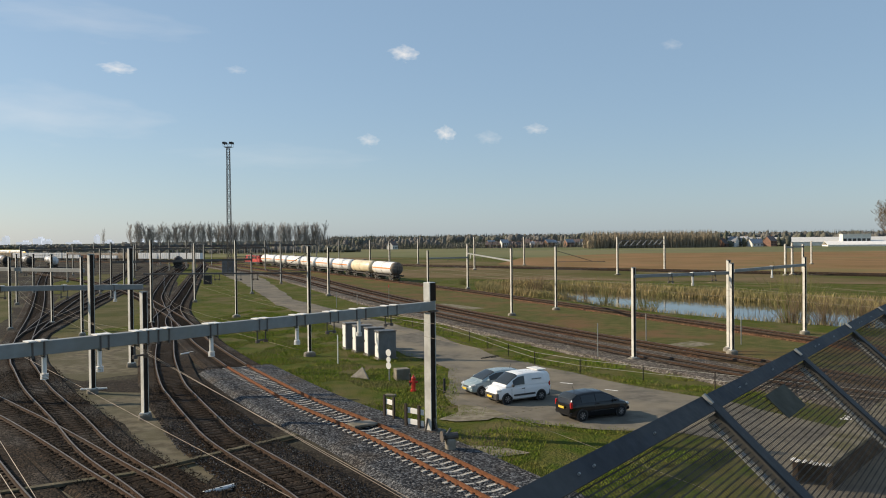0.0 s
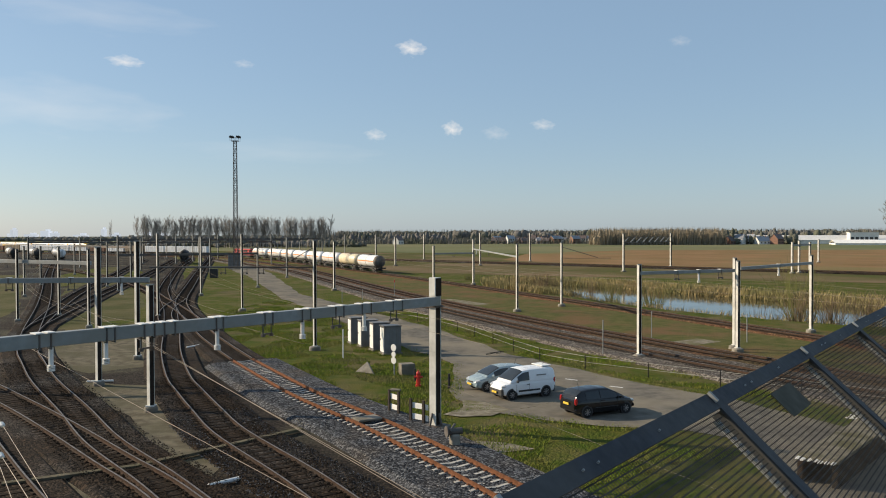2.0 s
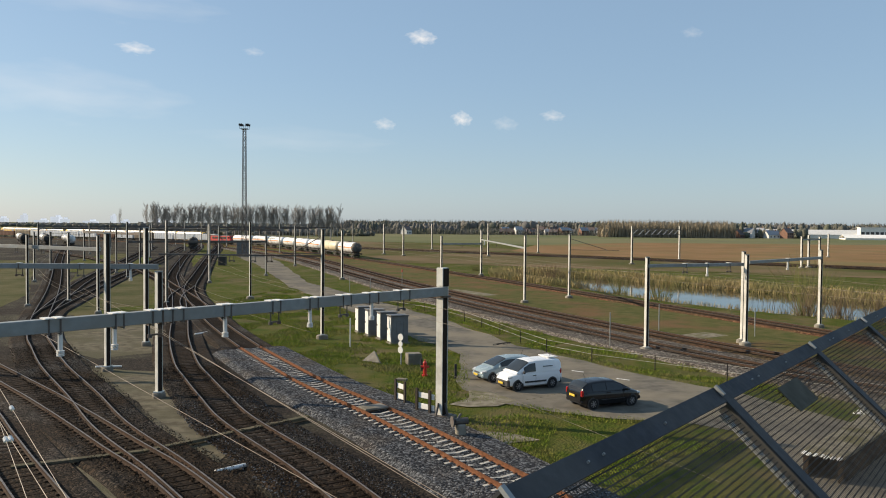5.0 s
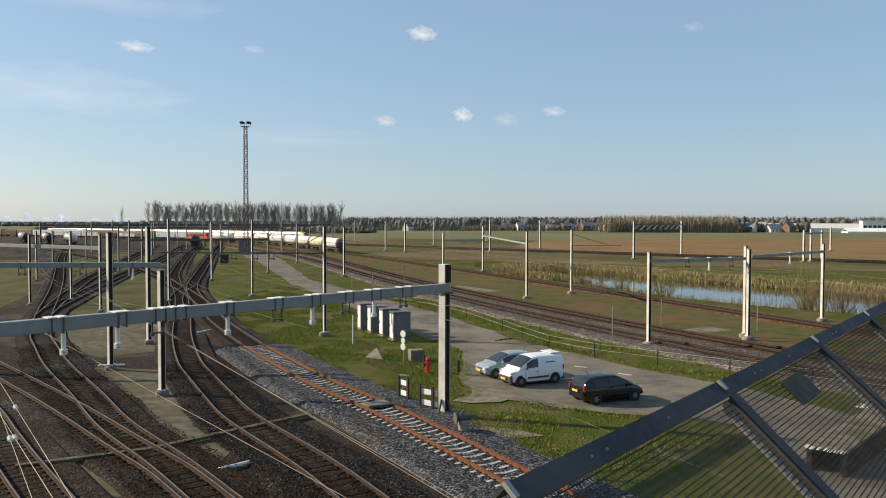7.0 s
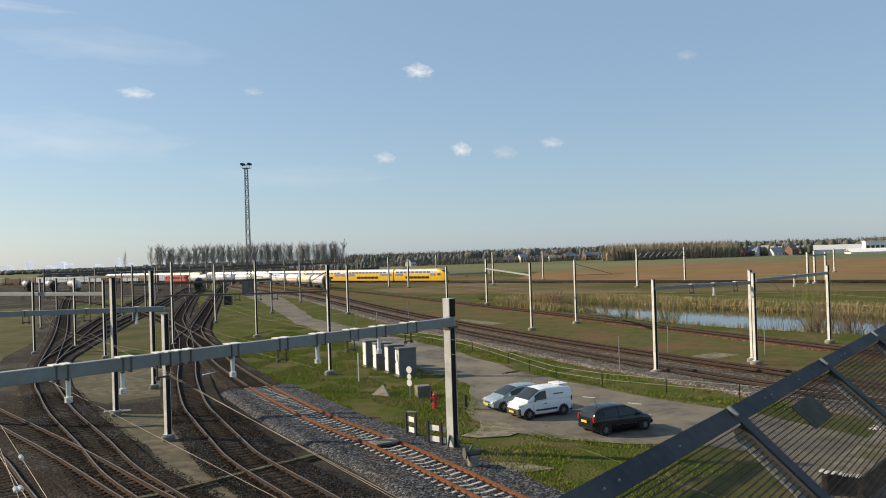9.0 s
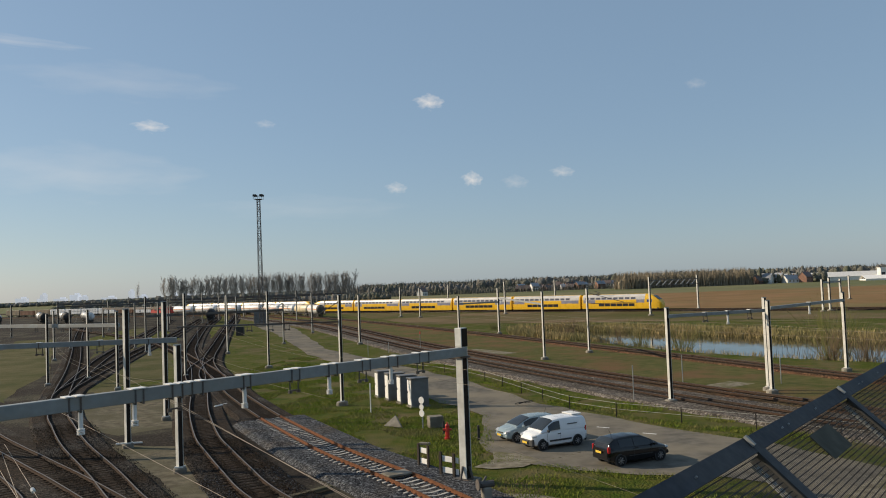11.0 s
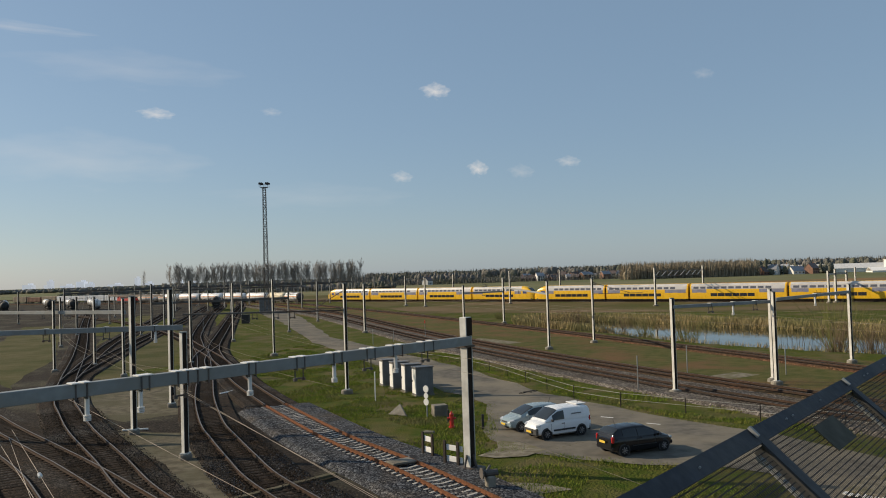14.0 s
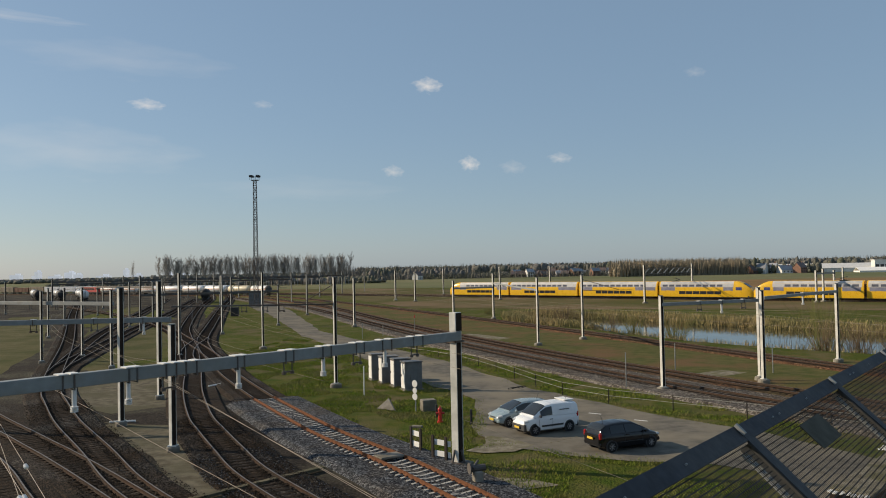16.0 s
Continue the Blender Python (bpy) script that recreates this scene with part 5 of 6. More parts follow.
blades("reeds", "short dry reeds along the near pond bank", "reeds", 2200, on_bank(-0.6, 0.8, False, lambda x, y: True), 0.4, 0.9, 0.035, REED, 22)
VERGE = [(0, 33), (4, 30), (14, 36), (8, 40.3), (5.2, 42.3), (-0.2, 45), (1, 50), (0.2, 60), (-5.6, 72), (-17.4, 102), (-26, 121), (-30, 96), (-22, 76), (-13, 60), (-5.5, 47.5), (-1.5, 40)]
STRIP = [(-10, 101), (-1, 83.5), (5.8, 65.2), (12.3, 53.8), (17.6, 49), (22, 46), (19, 53), (10, 68), (-1.5, 94), (-10, 112)]


def within(poly):
    xs, ys = [p[0] for p in poly], [p[1] for p in poly]

    def place(r):
        x, y = r.uniform(min(xs), max(xs)), r.uniform(min(ys), max(ys))
        if noise.noise((x * 0.25, y * 0.25, 7)) < -0.12:
            return None
        return (x, y) if inside(poly, x, y) else None
    return place


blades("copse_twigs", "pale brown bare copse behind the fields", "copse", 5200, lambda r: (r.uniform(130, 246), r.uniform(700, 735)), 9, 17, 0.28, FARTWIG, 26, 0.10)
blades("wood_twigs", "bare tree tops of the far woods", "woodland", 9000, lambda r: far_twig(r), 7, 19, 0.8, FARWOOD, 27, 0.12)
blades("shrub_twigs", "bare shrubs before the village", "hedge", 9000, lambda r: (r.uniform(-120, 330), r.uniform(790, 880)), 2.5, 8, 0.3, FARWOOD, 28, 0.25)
blades("grass_tufts", "tufts of fresh spring grass on the verge", "grass", 60000, within(VERGE), 0.05, 0.20, 0.026, BLADE, 23, 0.6)
LANE_EDGE = [(-25.1, 132.6), (-10.6, 102.1), (-1.5, 83), (5.3, 64.9), (11.9, 53.2), (16.8, 47.5), (12, 39.6), (8, 40.5), (5.3, 42.0), (2.4, 44.0), (0.1, 47.3), (-0.2, 50), (0.7, 54), (0.4, 60), (-5.2, 72), (-17, 102)]


def lane_edge(r):
    k = r.randrange(len(LANE_EDGE) - 1)
    if k == 5:
        return None
    f = r.random()
    (xa, ya), (xb, yb) = LANE_EDGE[k], LANE_EDGE[k + 1]
    x, y = xa + (xb - xa) * f, ya + (yb - ya) * f
    if noise.noise((x * 0.9, y * 0.9, 2)) < -0.05:
        return None
    return x + r.gauss(0, 0.35), y + r.gauss(0, 0.35)


blades("grass_tufts", "ragged grass growing over the lane edge", "grass", 5000, lane_edge, 0.04, 0.13, 0.03, BLADE, 37, 0.6)
blades("grass_tufts", "grass strip between lane and ballast", "grass", 14000, within(STRIP), 0.05, 0.22, 0.03, BLADE, 24, 0.6)


def stones(name, label, line, lo, hi, n, material, seed, z=0.22):
    r = random.Random(seed)
    nn = normals(line)
    vs, fs = [], []
    for _ in range(n):
        i = r.randrange(len(line))
        u = r.uniform(lo, hi) * r.choice((-1, 1))
        p = line[i] + nn[i][1] * u + nn[i][0] * r.uniform(-0.3, 0.3)
        zz = z if abs(u) < 2.3 else z - 0.3 * (abs(u) - 2.3) / 0.5
        s = r.uniform(0.025, 0.055)
        k = len(vs)
        a = r.uniform(0, 1.57)
        c, d = math.cos(a) * s, math.sin(a) * s
        vs += [(p.x + c, p.y + d, zz), (p.x - d, p.y + c, zz + r.uniform(-0.01, 0.01)), (p.x - c, p.y - d, zz), (p.x + d, p.y - c, zz), (p.x + r.uniform(-0.02, 0.02), p.y + r.uniform(-0.02, 0.02), zz + s * r.uniform(0.7, 1.1))]
        fs += [(k, k + 1, k + 4), (k + 1, k + 2, k + 4), (k + 2, k + 3, k + 4), (k + 3, k, k + 4)]
    return tagged(sheet(name, vs, fs, material), label, "gravel", kind="stuff")


stones("gravel", "loose grey ballast stones beside the rusty track", spline(TRACK_1[1:8], 0.6), 0.2, 3.0, 26000, BALLAST, 31)
stones("gravel", "loose brown stones between old yard rails", spline(TRACK_2[1:7], 0.6), 0.2, 2.2, 8000, BALLAST_OLD, 32)
stones("gravel", "loose brown stones between old yard rails", spline(TRACK_3[1:7], 0.6), 0.2, 2.2, 8000, BALLAST_OLD, 33)

stones("gravel", "pale gravel shoulders of the main line", spline(TRACK_B[1:5], 0.6), 0.9, 3.4, 12000, PALE_BALLAST, 35, 0.2)
stones("gravel", "loose grey stones along the curved yard track", spline(TRACK_2[:5], 0.6), 1.0, 2.3, 5000, BALLAST, 38, 0.14)
stones("rubble", "small pale rubble heap on the brown ballast", spline([(-8.8, 41.8), (-7.4, 39.9)], 0.25), 0, 0.5, 45, CONC, 34, 0.16)

# ---------------------------------------------------------------- village, farm sheds
BRICKW = mat("house_brick", (0.26, 0.15, 0.11), (0.20, 0.12, 0.09), 0.9, scale=0.8, per=0.3)
PLASTER = mat("house_plaster", (0.78, 0.76, 0.72), (0.68, 0.66, 0.62), 0.8, scale=0.5, per=0.15)
TILES = mat("roof_tiles", (0.15, 0.11, 0.10), (0.11, 0.085, 0.08), 0.8, scale=0.8, per=0.4)
SLATE = mat("grey_roof", (0.30, 0.31, 0.33), (0.24, 0.25, 0.27), 0.6, scale=0.5, per=0.2)


def house(x, y, w, d, h, rh, turn, wall, roof):
    ob = thing("house", "distant gabled house with pale walls and tiled roof" if wall is PLASTER else "distant brick house with a pitched dark roof", "house", "village houses", pose(x, y, 0, 0, 0, turn))
    bm = bmesh.new()
    box(bm, (0, 0, h / 2), (w, d, h))
    for s in (-1, 1):
        vs = [bm.verts.new(p) for p in ((s * w / 2, -d / 2, h), (s * w / 2, d / 2, h), (s * w / 2, 0, h + rh), (s * (w / 2 - 0.25), -d / 2, h), (s * (w / 2 - 0.25), d / 2, h), (s * (w / 2 - 0.25), 0, h + rh))]
        bm.faces.new(vs[:3])
        bm.faces.new(vs[3:])
    part("wall", bm, wall, ob)
    bm = bmesh.new()
    for s in (-1, 1):
        n = math.hypot(d / 2, rh)
        box(bm, (0, s * d * 0.26, h + rh * 0.48 + 0.1), (w + 0.6, n * 1.08, 0.22), Matrix.Translation((0, s * d * 0.26, h + rh * 0.48 + 0.1)) @ Matrix.Rotation(-s * math.atan2(rh, d / 2), 4, "X") @ Matrix.Translation((0, -s * d * 0.26, -h - rh * 0.48 - 0.1)))
    rf = part("roof", bm, roof, ob)
    bm = bmesh.new()
    box(bm, (w * 0.28, 0, h + rh + 0.3), (0.8, 0.8, 1.5))
    part("chimney", bm, BRICKW, rf)
    for u in (-0.3, 0.0, 0.3):
        for z in (1.6, 4.0) if h > 4.5 else (1.5,):
            bm = bmesh.new()
            box(bm, (u * w, -d / 2 - 0.03, z), (1.4, 0.1, 1.3))
            part("window", bm, GLASSD, ob)


rng = random.Random(9)
for i in range(26):
    x = 48 + i * 4.4 + rng.uniform(-2, 2)
    house(x, 830 + rng.uniform(-30, 30), rng.uniform(7, 11), 7, rng.choice((3, 5)), rng.uniform(2.5, 3.6), rng.uniform(-40, 40), rng.choice((PLASTER, PLASTER, BRICKW)), rng.choice((TILES, SLATE)))
for i in range(8):
    house(215 + i * 13 + rng.uniform(-4, 4), 735 + rng.uniform(-8, 15), rng.uniform(9, 14), 8, rng.choice((3, 5)), rng.uniform(3, 4.5), rng.uniform(-50, 50), rng.choice((PLASTER, BRICKW)), rng.choice((TILES, SLATE)))
house(-50, 780, 9, 7, 4, 4, 60, PLASTER, TILES)


def shed(x, y, w, d, h, turn, label, wall, roofm, strips=0, rise=0.0):
    """A long shed; rise: height of its ridge over the eaves (0: flat roof)."""
    ob = thing("farm_shed", label, "shed", "", pose(x, y, 0, 0, 0, turn))
    bm = bmesh.new()
    box(bm, (0, 0, h / 2), (w, d, h))
    part("wall", bm, wall, ob)
    bm = bmesh.new()
    if rise:
        ends = [[bm.verts.new((sx * (w / 2 + 0.4), py, pz)) for py, pz in ((-d / 2 - 0.5, h + 0.02), (0, h + rise), (d / 2 + 0.5, h + 0.02), (0, h + rise - 0.3))] for sx in (-1, 1)]
        for k in range(4):
            bm.faces.new((ends[0][k], ends[0][(k + 1) % 4], ends[1][(k + 1) % 4], ends[1][k]))
        bm.faces.new(ends[0])
        bm.faces.new(ends[1][::-1])
        bmesh.ops.recalc_face_normals(bm, faces=bm.faces[:])
    else:
        box(bm, (0, 0, h + 0.2), (w + 0.8, d + 0.8, 0.4))
    part("roof", bm, roofm, ob)
    for k in range(strips):
        bm = bmesh.new()
        box(bm, (w * ((k + 0.5) / strips - 0.5), -d / 2 - 0.05, h * 0.45), (w / strips * 0.7, 0.1, h * 0.35))
        part("window", bm, GLASSD, ob)


shed(404, 688, 132, 24, 1.4, -14, "long low white glasshouse with a pale pitched roof", PLASTER, PLASTER, 0, 3.0)
shed(372, 770, 150, 34, 3.6, -14, "big pale warehouse behind the field", PLASTER, PLASTER, 0, 4.6)
shed(388, 745, 24, 14, 10.5, -14, "white two-storey office block of the warehouse", PLASTER, PLASTER, 6)
shed(165, 840, 40, 18, 6.5, -8, "white greenhouse shed in the village", PLASTER, SLATE, 5)
shed(290, 750, 30, 14, 7, 5, "blue-grey farm shed between trees", SLATE, SLATE, 4)

# ---------------------------------------------------------------- distant skyline and clouds
# pale base and emission put the distance haze into the blocks themselves
HAZE = mat("tower_haze_glow", (0.55, 0.57, 0.60), (0.50, 0.52, 0.55), 0.9, scale=0.02)
HAZE.node_tree.nodes["Principled BSDF"].inputs["Emission Color"].default_value = (0.54, 0.55, 0.58, 1)
HAZE.node_tree.nodes["Principled BSDF"].inputs["Emission Strength"].default_value = 0.62
for x, y, w, h in ((-1655, 2850, 34, 24), (-1610, 2900, 18, 20), (-1573, 2850, 12, 38), (-1510, 2850, 40, 16), (-1470, 2880, 30, 32), (-1440, 2880, 22, 22), (-1330, 2850, 46, 14), (-1255, 2870, 10, 40), (-1215, 2870, 30, 16), (-1090, 2850, 18, 24), (-1040, 2850, 50, 12)):
    bm = bmesh.new()
    h *= 0.8
    box(bm, (x, y, h / 2), (w, 30, h))
    box(bm, (x + w * 0.2, y, h + 3), (w * 0.3, 20, 6))
    tagged(part("tower_block", bm, HAZE), "far skyline tower block with haze put in as glow", "building", "skyline blocks")


def cloud_material():
    m = bpy.data.materials.new("cloud_vapour")
    m.use_nodes = True
    nt = m.node_tree
    nd, ln = nt.nodes, nt.links
    nd.remove(nd["Principled BSDF"])
    tc = nd.new("ShaderNodeTexCoord")
    n = nd.new("ShaderNodeTexNoise")
    n.inputs["Scale"].default_value, n.inputs["Detail"].default_value = 2.2, 7
    ln.new(tc.outputs["Object"], n.inputs["Vector"])
    ln2 = nd.new("ShaderNodeVectorMath")
    ln2.operation = "LENGTH"
    ln.new(tc.outputs["Object"], ln2.inputs[0])
    a = nd.new("ShaderNodeMath")
    a.operation = "SUBTRACT"
    ln.new(n.outputs[0], a.inputs[0])
    b = nd.new("ShaderNodeMath")
    b.operation = "MULTIPLY"
    b.inputs[1].default_value = 0.62
    ln.new(ln2.outputs["Value"], b.inputs[0])
    ln.new(b.outputs[0], a.inputs[1])
    r = nd.new("ShaderNodeMapRange")
    r.inputs[1].default_value, r.inputs[2].default_value = 0.0, 0.58
    oi = nd.new("ShaderNodeObjectInfo")
    ln.new(a.outputs[0], r.inputs[0])
    alpha = nd.new("ShaderNodeMath")
    alpha.operation = "MULTIPLY"
    ln.new(r.outputs[0], alpha.inputs[0])
    sep = nd.new("ShaderNodeSeparateColor")
    ln.new(oi.outputs["Color"], sep.inputs[0])
    ln.new(sep.outputs[0], alpha.inputs[1])
    # emission stands in for sunlight on the vapour
    e = nd.new("ShaderNodeEmission")
    e.inputs[0].default_value, e.inputs[1].default_value = (1.0, 0.95, 0.90, 1), 0.8
    t = nd.new("ShaderNodeBsdfTransparent")
    mx = nd.new("ShaderNodeMixShader")
    ln.new(alpha.outputs[0], mx.inputs[0])
    ln.new(t.outputs[0], mx.inputs[1])
    ln.new(e.outputs[0], mx.inputs[2])
    ln.new(mx.outputs[0], nd["Material Output"].inputs[0])
    return m


CLOUD = cloud_material()
# bearing and elevation in degrees, half width and half height in degrees, density
for az, el, w, h, dens in ((-22.25, 11.6, 1.5, 0.55, 0.6), (-2.7, 13.3, 1.35, 0.75, 0.75), (0.25, 7.7, 0.95, 0.75, 0.7), (-5.3, 7.25, 1.0, 0.6, 0.45), (6.75, 7.9, 1.1, 0.55, 0.4), (3.35, 7.35, 1.2, 0.7, 0.22), (-14.5, 11.9, 0.9, 0.4, 0.25), (16.2, 13.2, 0.9, 0.5, 0.18), (-31, 16.5, 6.0, 0.5, 0.22), (-27, 8.5, 10.0, 2.4, 0.20), (-24, 14.5, 9.0, 1.6, 0.14), (-12, 6.0, 9.0, 1.3, 0.10)):
    D = 4300
    a, e = radians(az), radians(el)
    c = Vector((math.sin(a) * math.cos(e), math.cos(a) * math.cos(e), math.sin(e))) * D
    bm = bmesh.new()
    bmesh.ops.create_grid(bm, x_segments=6, y_segments=4, size=1.0)
    for v in bm.verts:
        v.co.z = 0.06 * noise.noise(v.co * 2)
    ob = part("cloud", bm, CLOUD, smooth=True)
    ob.matrix_world = look(c, (0, 0, 9.9)) @ Matrix.Rotation(radians(180), 4, "Y") @ Matrix.Diagonal((D * radians(w), D * radians(h), 30, 1))
    ob.color = (dens, dens, dens, 1)
    ob.visible_shadow = False
    tagged(ob, "white fair-weather cloud on a self-glowing card", "cloud", "clouds", "structure")

# ---------------------------------------------------------------- protective screen of the bridge
SCREEN = mat("painted_screen_steel", (0.030, 0.034, 0.042), (0.022, 0.025, 0.03), 0.8, 0.0, scale=8, c3=(0.05, 0.05, 0.05), scale2=2, bump=0.1, bscale=30)
MESHM = mat("expanded_metal", (0.085, 0.076, 0.066), (0.050, 0.045, 0.040), 0.88, 0.0, scale=12)
PLATEM = mat("dull_olive_plate", (0.105, 0.100, 0.080), (0.075, 0.072, 0.058), 0.9, 0.0, scale=9)


def screen():
    ob = thing("safety_screen", "dark steel mesh safety screen tilted out from the bridge", "safety screen")
    d = Vector((0.593, 0.805, 0)).normalized()      # along the bridge
    s = Vector((0.805, -0.593, 0)).normalized()     # towards the bridge
    inn = (s * 0.69 - Vector((0, 0, 0.62))).normalized()
    nrm = d.cross(inn).normalized()
    if nrm.z < 0:
        nrm = -nrm
    o = Vector((1.28, 3.93, 9.1))
    step, deep = 1.93, 2.0
    rotm = Matrix((d, inn, nrm)).transposed().to_4x4()
    lay = Matrix.Translation(o) @ rotm
    for k in range(-1, 7):
        bm = bmesh.new()
        box(bm, (k * step + step / 2, 0.045, 0), (step - 0.004, 0.09, 0.012), lay)
        box(bm, (k * step + step / 2, 0.006, -0.04), (step - 0.004, 0.012, 0.08), lay)
        part("edge_rail", bm, SCREEN, ob)
        for u in (0.5, 0.62, 1.2):
            bm = bmesh.new()
            rod(bm, lay @ Vector((k * step + u, 0.05, 0.006)), lay @ Vector((k * step + u, 0.05, 0.016)), 0.005, n=6)
            part("bolt", bm, STEEL, ob)
        bm = bmesh.new()
        box(bm, (k * step + 0.05, deep / 2 + 0.09, 0.0), (0.10, deep, 0.012), lay)
        box(bm, (k * step + 0.09, deep / 2 + 0.09, -0.05), (0.012, deep, 0.09), lay)
        part("cross_bar", bm, SCREEN, ob)
        bm = bmesh.new()
        box(bm, (k * step - 0.01, 0.03, 0.02), (0.022, 0.06, 0.016), lay)
        part("clip", bm, STEEL, ob, "pale clip")
        bm = bmesh.new()
        for q in range(46):
            box(bm, (k * step - 0.07, 0.15 + q * deep / 46, -0.03), (0.05, deep / 46 * 0.5, 0.006), lay)
        for e in (-0.095, -0.045):
            box(bm, (k * step + e, deep / 2 + 0.12, -0.034), (0.008, deep, 0.012), lay)
        part("strip", bm, STEEL, ob, "pale perforated strip")
        vs, fs = [], []

        def wire(p, q, w, t):
            a, b = lay @ Vector(p), lay @ Vector(q)
            e = (b - a).normalized()
            f = e.cross(nrm)
            i = len(vs)
            for c in (a, b):
                vs.extend((c + f * w + nrm * t, c - f * w - nrm * t, c - nrm * 0.0018))
            fs.extend(((i, i + 1, i + 4, i + 3), (i + 1, i + 2, i + 5, i + 4), (i + 2, i, i + 3, i + 5)))
        x0, x1 = k * step + 0.1, (k + 1) * step
        y = 0.1
        while y < deep:
            wire((x0, y, -0.02), (x1, y, -0.02), 0.0030, 0.0009)
            y += 0.0262
        x = x0
        while x < x1:
            wire((x, 0.09, -0.02), (x + 0.0, deep, -0.02), 0.0017, 0.0)
            x += 0.021
        mesh = sheet("mesh", vs, fs, MESHM, ob)
        mesh["kind"] = "stuff"
        if k == 0:
            bm = bmesh.new()
            box(bm, (0.95, 0.24, 0.0), (0.42, 0.17, 0.006), lay)
            part("plate", bm, PLATEM, ob, "dark olive blank plate")


screen()


def bridge():
    """The deck on which the viewer stands, behind the screen."""
    d, s = Vector((0.593, 0.805, 0)).normalized(), Vector((0.805, -0.593, 0)).normalized()
    lay = Matrix.Translation((1.28, 3.93, 0)) @ Matrix((d, s, Vector((0, 0, 1)))).transposed().to_4x4()
    bm = bmesh.new()
    box(bm, (-5, 5.0, 7.7), (70, 8.0, 0.8), lay)
    for u in (-28, -12):
        box(bm, (u, 5.0, 3.6), (1.2, 6.0, 7.6), lay)
    ob = part("bridge_deck", bm, CONC, bevel=0.05)
    tagged(ob, "concrete road bridge deck with piers", "bridge", kind="structure")


bridge()


def duct_wall():
    """A low covered duct that runs below the bridge, with its broken end."""
    ob = thing("duct_wall", "low weathered concrete duct wall with a broken end beside the bridge", "wall", "", pose(15.0, 30.5, 0, 0, 0, 48))
    for k in range(8):
        bm = bmesh.new()
        box(bm, (1.3 + 2.5 * k, 0.75, 1.0), (2.46, 1.55, 0.14))
        part("cover_slab", bm, PALESAND, ob, bevel=0.02)
    bm = bmesh.new()
    box(bm, (10, 0.1, 0.42), (20, 0.2, 1.0))
    box(bm, (10, 1.4, 0.42), (20, 0.2, 1.0))
    # side walls coloured near black for the shade on the face seen
    part("side_wall", bm, SHADE_DARK, ob)
    for k in range(7):
        bm = bmesh.new()
        box(bm, (-0.1 - 0.06 * (k % 3), 0.12 + 0.22 * k, 1.0), (0.35, 0.12, 0.05))
        part("end_slat", bm, WHITE, ob, "pale broken slat")


duct_wall()
stones("rubble", "small heap of white rubble beside the lane", spline([(21.6, 42.0), (22.4, 42.9)], 0.2), 0, 0.5, 160, WHITE, 36, 0.03)


def tension_wire(p, q, at=(), r=0.0065):
    """A straight wire under tension, with ribbed insulators at fractions of its length."""
    p, q = Vector(p), Vector(q)
    ob = thing("tension_wire", "pale tension wire with ribbed insulators" if at else "thin pale tension wire", "overhead wire", "overhead wires")
    bm = bmesh.new()
    rod(bm, p, q, r, n=5)
    part("wire", bm, WIRE, ob)
    d = (q - p).normalized()
    for u in at:
        c = p + (q - p) * u
        bm = bmesh.new()
        for k in range(-2, 3):
            rod(bm, c + d * (0.05 * k - 0.015), c + d * (0.05 * k + 0.015), 0.05, 0.03, n=10)
        part("insulator", bm, WHITE, ob, "white ribbed insulator")


# wires that run from the long portal beam towards the bridge
tension_wire((-14.3, 23.6, 5.6), (-2.9, 7.7, 5.6), (0.364,))
tension_wire((-13.6, 22.3, 5.6), (-3.9, 8.0, 5.6), (0.495,))
tension_wire((-13.3, 21.4, 5.6), (-3.6, 8.4, 5.6), (0.47,))
tension_wire((-22, 46, 6.0), (0.6, 11.3, 5.55))
tension_wire((-12, 31, 5.75), (0.2, 11.6, 5.6))
tension_wire((-17, 31, 5.7), (-0.6, 10.8, 5.55))
# cross-span wires over the far yard
for p, q in (((-110, 235, 8.7), (-57.7, 256.7, 9.7)), ((-140, 262, 8.4), (-91.6, 264.7, 9.8)), ((-160, 300, 9.0), (-58.8, 311.6, 9.6)), ((-150, 340, 9.2), (-55.7, 347.7, 9.6)), ((-118, 330, 9.3), (-94.1, 321.7, 9.9)), ((-93.2, 196.2, 7.5), (-62, 205, 8.6)), ((-84, 215, 8.6), (-62, 205, 8.0)), ((-79.7, 153.8, 7.4), (-64.5, 148.7, 8.2)), ((-68.1, 126.2, 7.7), (-40.4, 128.5, 8.8)), ((-49.1, 89.5, 7.9), (-34.8, 94.2, 9.2))):
    tension_wire(p, q, (0.3, 0.7), r=0.03 if p[1] > 180 else 0.015)
tension_wire((-0.4, 39.6, 2.4), (8.4, 24.6, 1.9), r=0.006)

# ---------------------------------------------------------------- parked wagons in the yard
BROWN = mat("wagon_brown", (0.17, 0.08, 0.05), (0.13, 0.065, 0.04), 0.8, scale=0.6, per=0.3)
SAND = mat("wagon_sand", (0.30, 0.23, 0.15), (0.24, 0.19, 0.13), 0.7, scale=0.5, per=0.3)


def wheelset(bm, x, z=0.46):
    for s in (-0.75, 0.75):
        rod(bm, (x, s - 0.06, z), (x, s + 0.06, z), 0.46, n=14)
    rod(bm, (x, -0.75, z), (x, 0.75, z), 0.08, n=6)


def bogie(parent, x):
    bm = bmesh.new()
    for s in (-1, 1):
        box(bm, (x, s * 0.98, 0.55), (2.6, 0.14, 0.28))
    box(bm, (x, 0, 0.65), (0.5, 2.0, 0.25))
    b = part("bogie", bm, DARK, parent)
    for u in (-0.9, 0.9):
        bm = bmesh.new()
        wheelset(bm, x + u)
        part("wheelset", bm, STEEL_D, b)


